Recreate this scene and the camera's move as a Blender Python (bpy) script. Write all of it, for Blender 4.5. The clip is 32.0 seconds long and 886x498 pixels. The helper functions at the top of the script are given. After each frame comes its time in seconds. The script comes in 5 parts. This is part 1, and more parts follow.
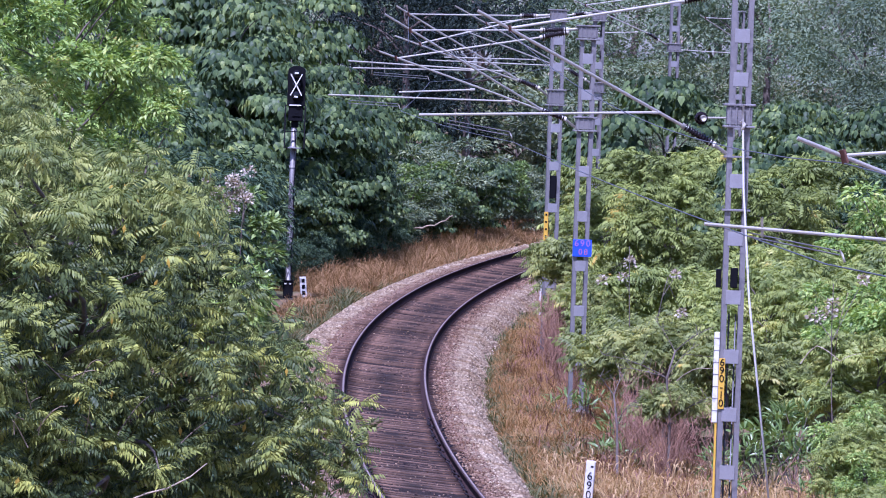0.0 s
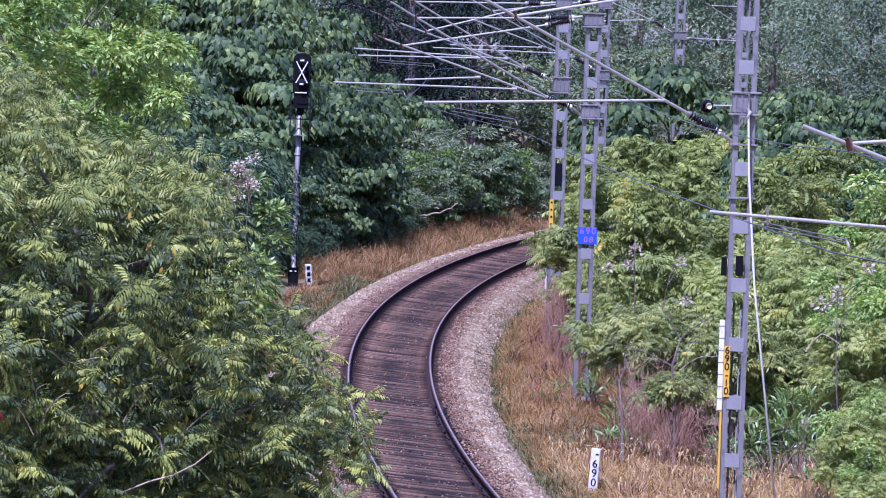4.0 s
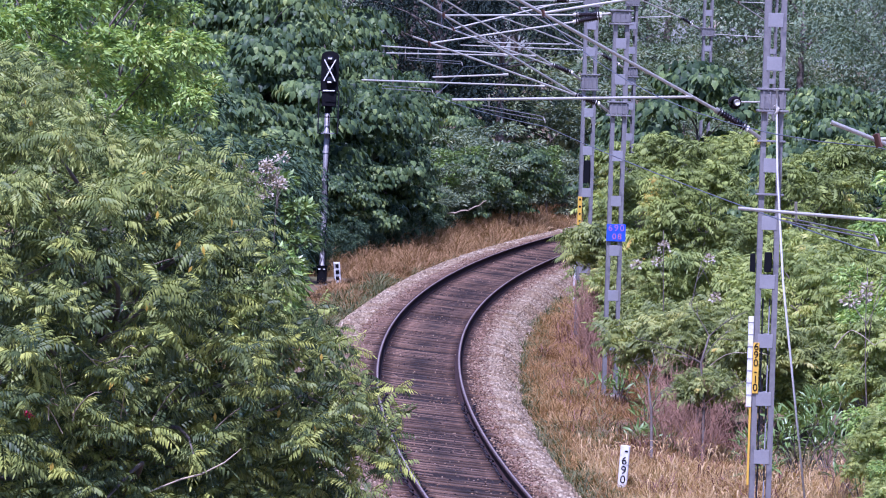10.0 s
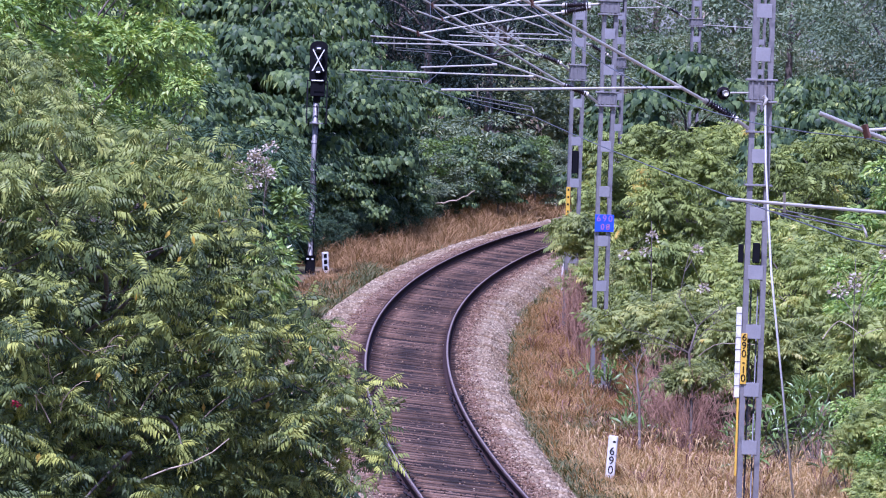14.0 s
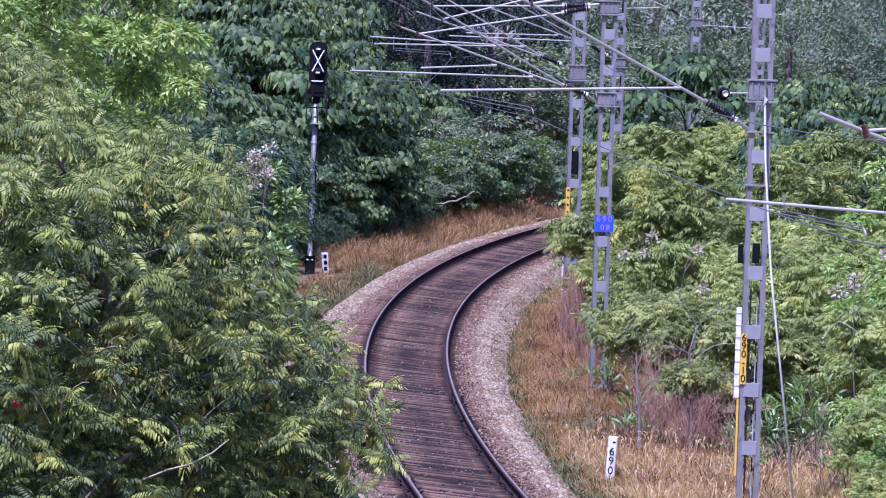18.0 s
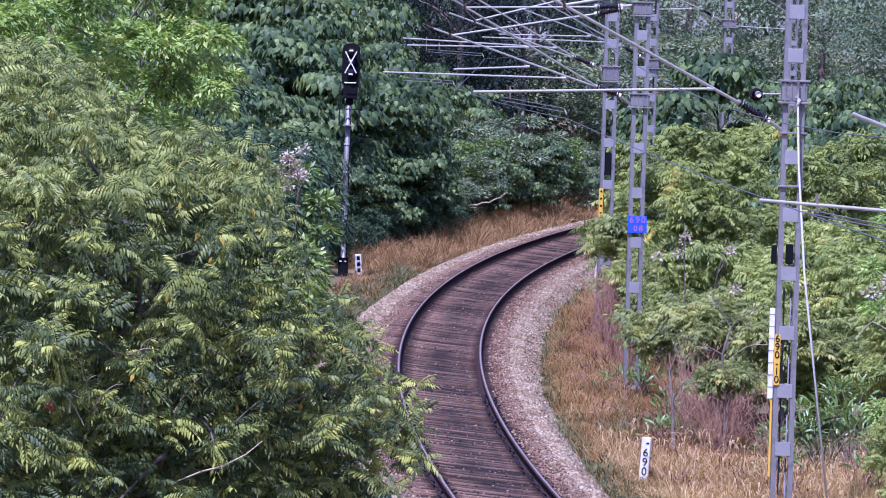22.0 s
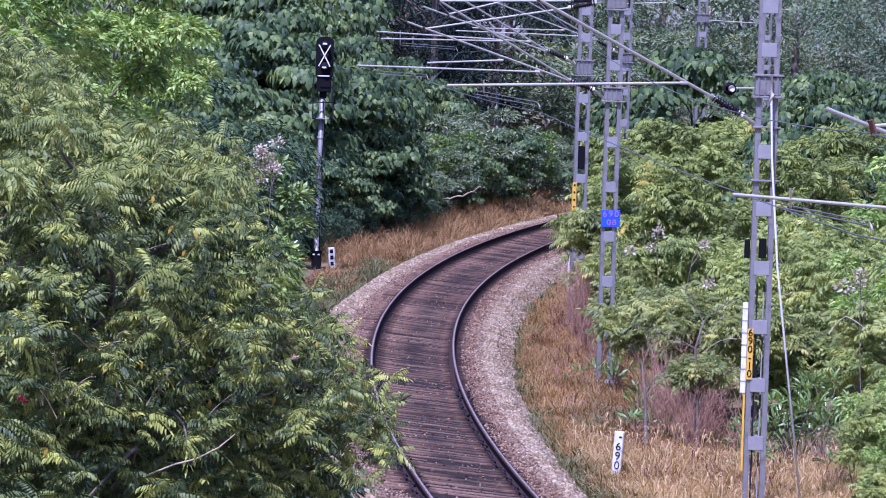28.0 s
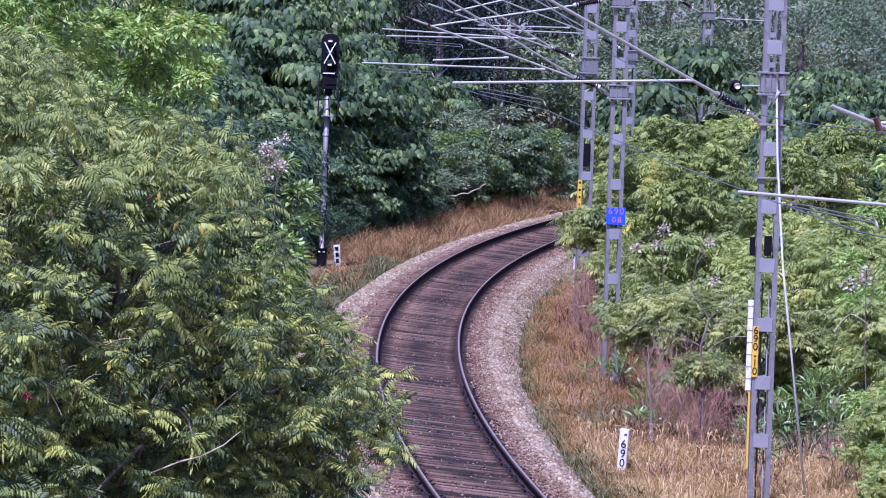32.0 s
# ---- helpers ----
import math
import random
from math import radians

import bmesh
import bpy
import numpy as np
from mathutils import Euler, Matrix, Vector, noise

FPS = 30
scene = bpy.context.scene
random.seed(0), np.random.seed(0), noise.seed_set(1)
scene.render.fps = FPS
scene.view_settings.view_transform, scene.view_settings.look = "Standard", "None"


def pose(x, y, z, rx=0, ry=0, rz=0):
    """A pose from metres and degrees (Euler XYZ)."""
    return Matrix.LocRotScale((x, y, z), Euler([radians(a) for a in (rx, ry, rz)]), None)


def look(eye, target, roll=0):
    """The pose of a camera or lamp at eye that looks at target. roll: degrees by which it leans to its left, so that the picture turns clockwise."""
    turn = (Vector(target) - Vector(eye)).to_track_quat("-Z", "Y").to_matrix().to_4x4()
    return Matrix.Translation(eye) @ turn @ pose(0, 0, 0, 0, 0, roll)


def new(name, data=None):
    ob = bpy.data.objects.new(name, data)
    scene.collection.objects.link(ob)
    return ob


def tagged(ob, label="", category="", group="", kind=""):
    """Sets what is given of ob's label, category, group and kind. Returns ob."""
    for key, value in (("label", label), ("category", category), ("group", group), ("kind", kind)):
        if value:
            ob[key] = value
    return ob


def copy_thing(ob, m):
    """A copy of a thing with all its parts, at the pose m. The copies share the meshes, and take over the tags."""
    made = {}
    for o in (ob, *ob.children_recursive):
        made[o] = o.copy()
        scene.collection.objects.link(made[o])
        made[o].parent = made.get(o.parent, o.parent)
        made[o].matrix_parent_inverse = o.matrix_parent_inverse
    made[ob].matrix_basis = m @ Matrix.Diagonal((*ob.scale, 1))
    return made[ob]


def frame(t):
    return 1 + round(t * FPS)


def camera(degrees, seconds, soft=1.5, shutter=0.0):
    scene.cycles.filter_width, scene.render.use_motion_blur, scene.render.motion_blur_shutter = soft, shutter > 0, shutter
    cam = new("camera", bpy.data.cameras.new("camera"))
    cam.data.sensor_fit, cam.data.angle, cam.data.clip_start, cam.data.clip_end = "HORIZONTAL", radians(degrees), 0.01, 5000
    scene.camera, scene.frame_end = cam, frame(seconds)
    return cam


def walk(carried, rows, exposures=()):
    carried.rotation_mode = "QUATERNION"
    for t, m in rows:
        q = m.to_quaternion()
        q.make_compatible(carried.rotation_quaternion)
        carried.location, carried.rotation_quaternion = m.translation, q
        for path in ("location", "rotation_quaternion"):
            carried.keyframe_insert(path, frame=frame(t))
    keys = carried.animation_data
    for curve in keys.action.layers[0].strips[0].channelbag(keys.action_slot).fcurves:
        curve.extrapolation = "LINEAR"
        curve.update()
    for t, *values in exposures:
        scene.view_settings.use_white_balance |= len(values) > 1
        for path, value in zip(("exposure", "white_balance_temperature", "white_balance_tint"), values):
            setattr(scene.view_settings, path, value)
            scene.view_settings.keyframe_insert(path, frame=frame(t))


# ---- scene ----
cam = camera(9.0, 32.0, soft=1.05)
EYE = Vector((0.0, 0.0, 6.85))


def aim(yaw, rise, lean):
    """The camera at its stand: degrees to the right, upwards, and of lean."""
    a, e = radians(yaw), radians(rise)
    return look(EYE, EYE + 100 * Vector((math.sin(a) * math.cos(e), math.cos(a) * math.cos(e), math.sin(e))), lean)


walk(cam, [
    (0, aim(0.2486, -1.8691, 1.942)),
    (0.5, aim(0.2901, -1.8443, 2.028)),
    (1, aim(0.2948, -1.8621, 2.050)),
    (1.5, aim(0.2972, -1.8883, 2.038)),
    (2, aim(0.2983, -1.9228, 2.088)),
    (2.5, aim(0.2968, -1.9340, 1.989)),
    (3, aim(0.2437, -1.9813, 1.972)),
    (3.5, aim(0.2190, -1.9929, 2.001)),
    (5.5, aim(0.0993, -2.0451, 2.001)),
    (6, aim(0.0410, -2.0671, 2.000)),
    (6.5, aim(-0.0041, -2.0744, 1.937)),
    (7, aim(-0.0276, -2.0838, 1.943)),
    (7.5, aim(-0.0161, -2.0953, 1.850)),
    (8, aim(-0.0080, -2.0931, 1.861)),
    (8.5, aim(0.0001, -2.0863, 1.857)),
    (9, aim(0.0000, -2.0696, 1.833)),
    (9.5, aim(-0.0275, -2.0482, 1.773)),
    (10, aim(-0.0910, -2.0325, 1.793)),
    (10.5, aim(-0.2007, -2.0262, 1.797)),
    (11, aim(-0.2827, -2.0429, 1.778)),
    (11.5, aim(-0.2858, -2.0644, 1.751)),
    (12, aim(-0.1957, -2.0842, 1.781)),
    (12.5, aim(-0.0961, -2.0987, 1.795)),
    (13, aim(-0.0264, -2.1088, 1.862)),
    (13.5, aim(0.0274, -2.1464, 1.955)),
    (14, aim(0.0314, -2.1293, 1.906)),
    (14.5, aim(0.0066, -2.1366, 2.001)),
    (16.5, aim(0.0926, -2.1611, 1.863)),
    (17, aim(0.1504, -2.1372, 1.869)),
    (17.5, aim(0.1078, -2.1233, 1.878)),
    (18, aim(0.0337, -2.1238, 1.880)),
    (18.5, aim(0.0069, -2.1225, 1.899)),
    (19, aim(-0.0123, -2.1045, 1.857)),
    (19.5, aim(-0.0313, -2.0936, 1.806)),
    (20, aim(-0.0408, -2.0870, 1.786)),
    (20.5, aim(-0.0524, -2.0827, 1.751)),
    (21, aim(-0.1282, -2.0816, 1.822)),
    (21.5, aim(-0.2260, -2.1073, 1.791)),
    (22, aim(-0.3044, -2.1206, 1.762)),
    (22.5, aim(-0.3077, -2.1334, 1.819)),
    (23, aim(-0.2734, -2.1388, 1.854)),
    (23.5, aim(-0.2298, -2.1381, 1.839)),
    (24, aim(-0.2200, -2.1416, 1.914)),
    (24.5, aim(-0.2077, -2.1510, 1.980)),
    (25, aim(-0.1953, -2.1801, 1.934)),
    (25.5, aim(-0.1841, -2.1743, 1.885)),
    (27.5, aim(-0.0200, -2.1692, 1.909)),
    (28, aim(-0.0300, -2.1777, 1.907)),
    (28.5, aim(-0.0518, -2.1851, 1.893)),
    (29, aim(-0.0699, -2.1949, 1.952)),
    (29.5, aim(-0.0789, -2.2060, 1.941)),
    (30, aim(-0.0669, -2.2369, 1.980)),
    (30.5, aim(-0.0415, -2.2238, 1.985)),
    (31, aim(0.0320, -2.2150, 2.008)),
    (31.5, aim(-0.0529, -2.2178, 1.960)),
    (32, aim(-0.0836, -2.2058, 1.928))
], exposures=[(0, 0.52, 4900, 44.5), (32, 0.52, 4900, 44.5)])

# ---- light ----
SUN_TO = Vector((-0.22, -0.55, 0.95)).normalized()
world = bpy.data.worlds.new("world")
scene.world = world
world.use_nodes = True
wn = world.node_tree.nodes
sky = wn.new("ShaderNodeTexSky")
sky.sky_type, sky.sun_disc = "NISHITA", False
sky.sun_elevation = math.asin(SUN_TO.z)
sky.sun_rotation = math.atan2(SUN_TO.x, SUN_TO.y)
sky.dust_density = 1.2
wn["Background"].inputs["Strength"].default_value = 0.112
world.node_tree.links.new(sky.outputs["Color"], wn["Background"].inputs["Color"])
sun = new("sun", bpy.data.lights.new("sun", "SUN"))
sun.data.energy, sun.data.angle, sun.data.color = 5.0, radians(0.6), (1.0, 0.96, 0.9)
sun.matrix_world = look(SUN_TO * 50, (0, 0, 0))

# ---- materials ----
GAUGE = 1.743


def mat(name, color, rough=0.6, metal=0.0, var=0.25, scale=6.0, fine=60.0, bump=0.15, dirt=None, dirt_amount=0.5, spec=0.5, bump_dist=0.01):
    """A surface with colour variation at two scales, a stain colour and fine relief."""
    m = bpy.data.materials.new(name)
    m.use_nodes = True
    n, l = m.node_tree.nodes, m.node_tree.links
    b = n["Principled BSDF"]
    b.inputs["Metallic"].default_value = metal
    b.inputs["Specular IOR Level"].default_value = spec
    tc = n.new("ShaderNodeTexCoord")
    big, small = n.new("ShaderNodeTexNoise"), n.new("ShaderNodeTexNoise")
    for t, s, d in ((big, scale, 5.0), (small, fine, 4.0)):
        t.inputs["Scale"].default_value, t.inputs["Detail"].default_value = s, d
        l.new(tc.outputs["Object"], t.inputs["Vector"])
    ramp = n.new("ShaderNodeValToRGB")
    dark = tuple(c * (1 - var) for c in color)
    light = tuple(min(1, c * (1 + var)) for c in color)
    ramp.color_ramp.elements[0].color, ramp.color_ramp.elements[1].color = (*dark, 1), (*light, 1)
    ramp.color_ramp.elements[0].position, ramp.color_ramp.elements[1].position = 0.32, 0.68
    add = n.new("ShaderNodeMath")
    add.operation = "MULTIPLY_ADD"
    add.inputs[1].default_value = 0.45
    l.new(small.outputs["Fac"], add.inputs[0])
    half = n.new("ShaderNodeMath")
    half.operation = "MULTIPLY"
    half.inputs[1].default_value = 0.55
    l.new(big.outputs["Fac"], half.inputs[0])
    l.new(half.outputs[0], add.inputs[2])
    l.new(add.outputs[0], ramp.inputs["Fac"])
    col = ramp.outputs["Color"]
    if dirt:
        spots = n.new("ShaderNodeTexNoise")
        spots.inputs["Scale"].default_value, spots.inputs["Detail"].default_value = scale * 2.3, 6.0
        l.new(tc.outputs["Object"], spots.inputs["Vector"])
        cut = n.new("ShaderNodeMapRange")
        cut.inputs["From Min"].default_value, cut.inputs["From Max"].default_value = 0.62 - 0.25 * dirt_amount, 0.72
        l.new(spots.outputs["Fac"], cut.inputs["Value"])
        mix = n.new("ShaderNodeMix")
        mix.data_type = "RGBA"
        l.new(cut.outputs[0], mix.inputs["Factor"])
        l.new(col, mix.inputs["A"])
        mix.inputs["B"].default_value = (*dirt, 1)
        col = mix.outputs["Result"]
    l.new(col, b.inputs["Base Color"])
    rr = n.new("ShaderNodeMapRange")
    rr.inputs["To Min"].default_value, rr.inputs["To Max"].default_value = max(0.02, rough - 0.12), min(1, rough + 0.12)
    l.new(small.outputs["Fac"], rr.inputs["Value"])
    l.new(rr.outputs[0], b.inputs["Roughness"])
    bp = n.new("ShaderNodeBump")
    bp.inputs["Strength"].default_value, bp.inputs["Distance"].default_value = bump, bump_dist
    l.new(small.outputs["Fac"], bp.inputs["Height"])
    l.new(bp.outputs[0], b.inputs["Normal"])
    return m


def leafmat(name, stops, rough=0.45, through_light=0.3, patch=0.7, spec=0.25, drift=0.3):
    """Leaves: each takes its own colour from stops [(place, colour)], drifting in patches through the crown."""
    m = bpy.data.materials.new(name)
    m.use_nodes = True
    n, l = m.node_tree.nodes, m.node_tree.links
    b = n["Principled BSDF"]
    geo, tc, obj = n.new("ShaderNodeNewGeometry"), n.new("ShaderNodeTexCoord"), n.new("ShaderNodeObjectInfo")
    noise_n = n.new("ShaderNodeTexNoise")
    noise_n.inputs["Scale"].default_value, noise_n.inputs["Detail"].default_value = patch, 3.0
    l.new(tc.outputs["Object"], noise_n.inputs["Vector"])
    a = n.new("ShaderNodeMath")
    a.operation = "MULTIPLY_ADD"
    a.inputs[1].default_value = 0.92 - drift
    l.new(geo.outputs["Random Per Island"], a.inputs[0])
    shift = n.new("ShaderNodeMapRange")
    shift.inputs["From Min"].default_value, shift.inputs["From Max"].default_value = 0.3, 0.7
    shift.inputs["To Min"].default_value, shift.inputs["To Max"].default_value = 0.0, drift
    l.new(noise_n.outputs["Fac"], shift.inputs["Value"])
    own = n.new("ShaderNodeMath")
    own.operation = "MULTIPLY_ADD"
    own.inputs[1].default_value = 0.08
    l.new(obj.outputs["Random"], own.inputs[0])
    fine_n, tweak = n.new("ShaderNodeTexNoise"), n.new("ShaderNodeMath")
    fine_n.inputs["Scale"].default_value = 14.0
    l.new(tc.outputs["Object"], fine_n.inputs["Vector"])
    tweak.operation = "MULTIPLY_ADD"
    tweak.inputs[1].default_value = 0.4
    offset = n.new("ShaderNodeMath")
    offset.operation = "SUBTRACT"
    offset.inputs[1].default_value = 0.2
    l.new(fine_n.outputs["Fac"], tweak.inputs[0])
    l.new(shift.outputs[0], offset.inputs[0])
    l.new(offset.outputs[0], tweak.inputs[2])
    l.new(tweak.outputs[0], own.inputs[2])
    l.new(own.outputs[0], a.inputs[2])
    ramp = n.new("ShaderNodeValToRGB")
    e = ramp.color_ramp.elements
    while len(e) < len(stops):
        e.new(0.5)
    for el, (p, c) in zip(e, stops):
        el.position, el.color = p, (*c, 1)
    l.new(a.outputs[0], ramp.inputs["Fac"])
    l.new(ramp.outputs["Color"], b.inputs["Base Color"])
    b.inputs["Roughness"].default_value = rough
    b.inputs["Specular IOR Level"].default_value = spec
    tr = n.new("ShaderNodeBsdfTranslucent")
    warm = n.new("ShaderNodeMix")
    warm.data_type, warm.blend_type = "RGBA", "MULTIPLY"
    warm.inputs["Factor"].default_value = 1.0
    warm.inputs["B"].default_value = (1.25, 1.2, 0.5, 1)
    l.new(ramp.outputs["Color"], warm.inputs["A"])
    l.new(warm.outputs["Result"], tr.inputs["Color"])
    ms = n.new("ShaderNodeMixShader")
    ms.inputs["Fac"].default_value = through_light
    l.new(b.outputs[0], ms.inputs[1])
    l.new(tr.outputs[0], ms.inputs[2])
    l.new(ms.outputs[0], n["Material Output"].inputs["Surface"])
    return m


M = dict(
    steel=mat("galvanised_steel", (0.216, 0.205, 0.198), 0.5, 0.35, 0.16, 2.5, 40, 0.1, dirt=(0.13, 0.125, 0.13), dirt_amount=0.35),
    batten=mat("galvanised_plate", (0.3, 0.291, 0.289), 0.45, 0.35, 0.12, 3, 40, 0.1),
    tube=mat("tube_steel", (0.66, 0.625, 0.53), 0.5, 0.1, 0.12, 3, 50, 0.05),
    rust=mat("rusty_fitting", (0.2, 0.1, 0.07), 0.8, 0.2, 0.3, 20, 90, 0.2),
    rail_side=mat("rusty_rail_side", (0.045, 0.028, 0.027), 0.95, 0.0, 0.35, 8, 70, 0.2),
    rail_top=mat("polished_rail_top", (0.13, 0.094, 0.08), 0.6, 0.0, 0.2, 4, 60, 0.05),
    rail_line=mat("polished_rail_line", (0.27, 0.21, 0.18), 0.5, 0.0, 0.2, 4, 60, 0.03),
    bed=mat("ballast_fill", (0.03, 0.02, 0.016), 0.95, 0, 0.45, 5, 28, 0.8, dirt=(0.022, 0.018, 0.02), dirt_amount=0.5, bump_dist=0.04),
    shoulder=mat("ballast_base", (0.178, 0.12, 0.08), 0.95, 0, 0.4, 2.5, 18, 0.8, bump_dist=0.04),
    clip=mat("rail_clip", (0.03, 0.025, 0.03), 0.7, 0.3, 0.2),
    soil=mat("dry_soil", (0.17, 0.12, 0.07), 0.95, 0, 0.4, 0.6, 9, 0.6, dirt=(0.07, 0.08, 0.03), dirt_amount=0.7, bump_dist=0.05),
    bark=mat("bark", (0.12, 0.095, 0.078), 0.9, 0, 0.35, 5, 45, 0.5, dirt=(0.22, 0.2, 0.18), dirt_amount=0.3),
    pale_bark=mat("pale_bark", (0.4, 0.325, 0.225), 0.85, 0, 0.3, 6, 45, 0.4),
    black=mat("black_enamel", (0.005, 0.005, 0.007), 0.75, 0, 0.2, 5, 60, 0.05),
    lens=mat("dark_lens", (0.004, 0.004, 0.006), 0.15, 0, 0.1),
    white=mat("white_paint", (0.66, 0.64, 0.6), 0.6, 0, 0.1, 6, 50, 0.1, dirt=(0.45, 0.42, 0.4), dirt_amount=0.25),
    yellow=mat("yellow_paint", (0.6, 0.36, 0.03), 0.6, 0, 0.12, 8, 50, 0.05),
    blue=mat("blue_enamel", (0.03, 0.08, 0.62), 0.5, 0, 0.1, 8, 50, 0.03),
    pink=mat("faded_red_letter", (0.33, 0.15, 0.42), 0.6, 0, 0.1),
    orange=mat("orange_letter", (0.42, 0.15, 0.22), 0.6, 0, 0.1),
    concrete=mat("concrete_base", (0.24, 0.2, 0.16), 0.9, 0, 0.2, 4, 40, 0.3, dirt=(0.18, 0.14, 0.1), dirt_amount=0.6),
    insulator=mat("brown_porcelain", (0.014, 0.009, 0.01), 0.18, 0, 0.2),
    wire=mat("dull_wire", (0.14, 0.14, 0.15), 0.5, 0.6, 0.1),
)


def stonemat(name, stops):
    m = bpy.data.materials.new(name)
    m.use_nodes = True
    n, l = m.node_tree.nodes, m.node_tree.links
    geo, ramp = n.new("ShaderNodeNewGeometry"), n.new("ShaderNodeValToRGB")
    e = ramp.color_ramp.elements
    while len(e) < len(stops):
        e.new(0.5)
    for el, (p, c) in zip(e, stops):
        el.position, el.color = p, (*c, 1)
    l.new(geo.outputs["Random Per Island"], ramp.inputs["Fac"])
    b = n["Principled BSDF"]
    tc, noise_n, tint = n.new("ShaderNodeTexCoord"), n.new("ShaderNodeTexNoise"), n.new("ShaderNodeValToRGB")
    noise_n.inputs["Scale"].default_value, noise_n.inputs["Detail"].default_value = 0.9, 4.0
    l.new(tc.outputs["Object"], noise_n.inputs["Vector"])
    l.new(noise_n.outputs["Fac"], tint.inputs["Fac"])
    te = tint.color_ramp.elements
    te[0].position, te[0].color = 0.34, (0.72, 0.62, 0.52, 1)
    te[1].position, te[1].color = 0.6, (1.0, 1.0, 1.0, 1)
    both = n.new("ShaderNodeMix")
    both.data_type, both.blend_type = "RGBA", "MULTIPLY"
    both.inputs["Factor"].default_value = 1.0
    l.new(ramp.outputs["Color"], both.inputs["A"])
    l.new(tint.outputs["Color"], both.inputs["B"])
    l.new(both.outputs["Result"], b.inputs["Base Color"])
    b.inputs["Roughness"].default_value = 0.9
    return m


M["stone"] = stonemat("ballast_stone", [(0, (0.15, 0.112, 0.078)), (0.25, (0.235, 0.18, 0.122)), (0.75, (0.335, 0.27, 0.176)), (1, (0.47, 0.4, 0.275))])
M["dirty_stone"] = stonemat("dusty_stone", [(0, (0.07, 0.042, 0.028)), (0.5, (0.195, 0.124, 0.082)), (0.85, (0.31, 0.215, 0.145)), (1, (0.4, 0.31, 0.215))])
M["dark_stone"] = stonemat("oily_stone", [(0, (0.012, 0.009, 0.01)), (0.6, (0.045, 0.03, 0.028)), (0.9, (0.1, 0.068, 0.056)), (1, (0.24, 0.18, 0.15))])


def sleepermat():
    """Dirty concrete: each sleeper its own shade, black oil along the middle."""
    m = mat("stained_sleeper", (0.2, 0.123, 0.082), 0.9, 0, 0.45, 1.3, 26, 0.5, dirt=(0.08, 0.05, 0.037), dirt_amount=0.55)
    n, l = m.node_tree.nodes, m.node_tree.links
    b = n["Principled BSDF"]
    base = b.inputs["Base Color"].links[0].from_socket
    tc, obj = n.new("ShaderNodeTexCoord"), n.new("ShaderNodeObjectInfo")
    sep, ab, rng_n = n.new("ShaderNodeSeparateXYZ"), n.new("ShaderNodeMath"), n.new("ShaderNodeMapRange")
    l.new(tc.outputs["Object"], sep.inputs[0])
    ab.operation = "ABSOLUTE"
    l.new(sep.outputs["X"], ab.inputs[0])
    rng_n.inputs["From Min"].default_value, rng_n.inputs["From Max"].default_value = 0.08, 0.55
    rng_n.inputs["To Min"].default_value, rng_n.inputs["To Max"].default_value = 0.92, 0.0
    l.new(ab.outputs[0], rng_n.inputs["Value"])
    oil = n.new("ShaderNodeMix")
    oil.data_type = "RGBA"
    geo, spots, gate, worn = n.new("ShaderNodeNewGeometry"), n.new("ShaderNodeTexNoise"), n.new("ShaderNodeMapRange"), n.new("ShaderNodeMath")
    spots.inputs["Scale"].default_value, spots.inputs["Detail"].default_value = 0.6, 5.0
    l.new(geo.outputs["Position"], spots.inputs["Vector"])
    gate.inputs["From Min"].default_value, gate.inputs["From Max"].default_value = 0.42, 0.58
    gate.inputs["To Min"].default_value = 0.2
    l.new(spots.outputs["Fac"], gate.inputs["Value"])
    worn.operation = "MULTIPLY"
    l.new(rng_n.outputs[0], worn.inputs[0])
    l.new(gate.outputs[0], worn.inputs[1])
    l.new(worn.outputs[0], oil.inputs["Factor"])
    near, dist, rust_n, rusty = n.new("ShaderNodeMath"), n.new("ShaderNodeMath"), n.new("ShaderNodeMapRange"), n.new("ShaderNodeMix")
    near.operation, dist.operation = "SUBTRACT", "ABSOLUTE"
    near.inputs[1].default_value = GAUGE / 2
    l.new(ab.outputs[0], near.inputs[0])
    l.new(near.outputs[0], dist.inputs[0])
    rust_n.inputs["From Min"].default_value, rust_n.inputs["From Max"].default_value = 0.12, 0.3
    rust_n.inputs["To Min"].default_value, rust_n.inputs["To Max"].default_value = 0.88, 0.0
    l.new(dist.outputs[0], rust_n.inputs["Value"])
    rusty.data_type = "RGBA"
    l.new(rust_n.outputs[0], rusty.inputs["Factor"])
    l.new(base, rusty.inputs["A"])
    rusty.inputs["B"].default_value = (0.034, 0.019, 0.016, 1)
    l.new(rusty.outputs["Result"], oil.inputs["A"])
    oil.inputs["B"].default_value = (0.03, 0.024, 0.022, 1)
    shade = n.new("ShaderNodeMapRange")
    shade.inputs["To Min"].default_value, shade.inputs["To Max"].default_value = 0.55, 1.25
    l.new(obj.outputs["Random"], shade.inputs["Value"])
    mul = n.new("ShaderNodeMix")
    mul.data_type, mul.blend_type = "RGBA", "MULTIPLY"
    mul.inputs["Factor"].default_value = 1.0
    l.new(oil.outputs["Result"], mul.inputs["A"])
    l.new(shade.outputs[0], mul.inputs["B"])
    l.new(mul.outputs["Result"], b.inputs["Base Color"])
    return m


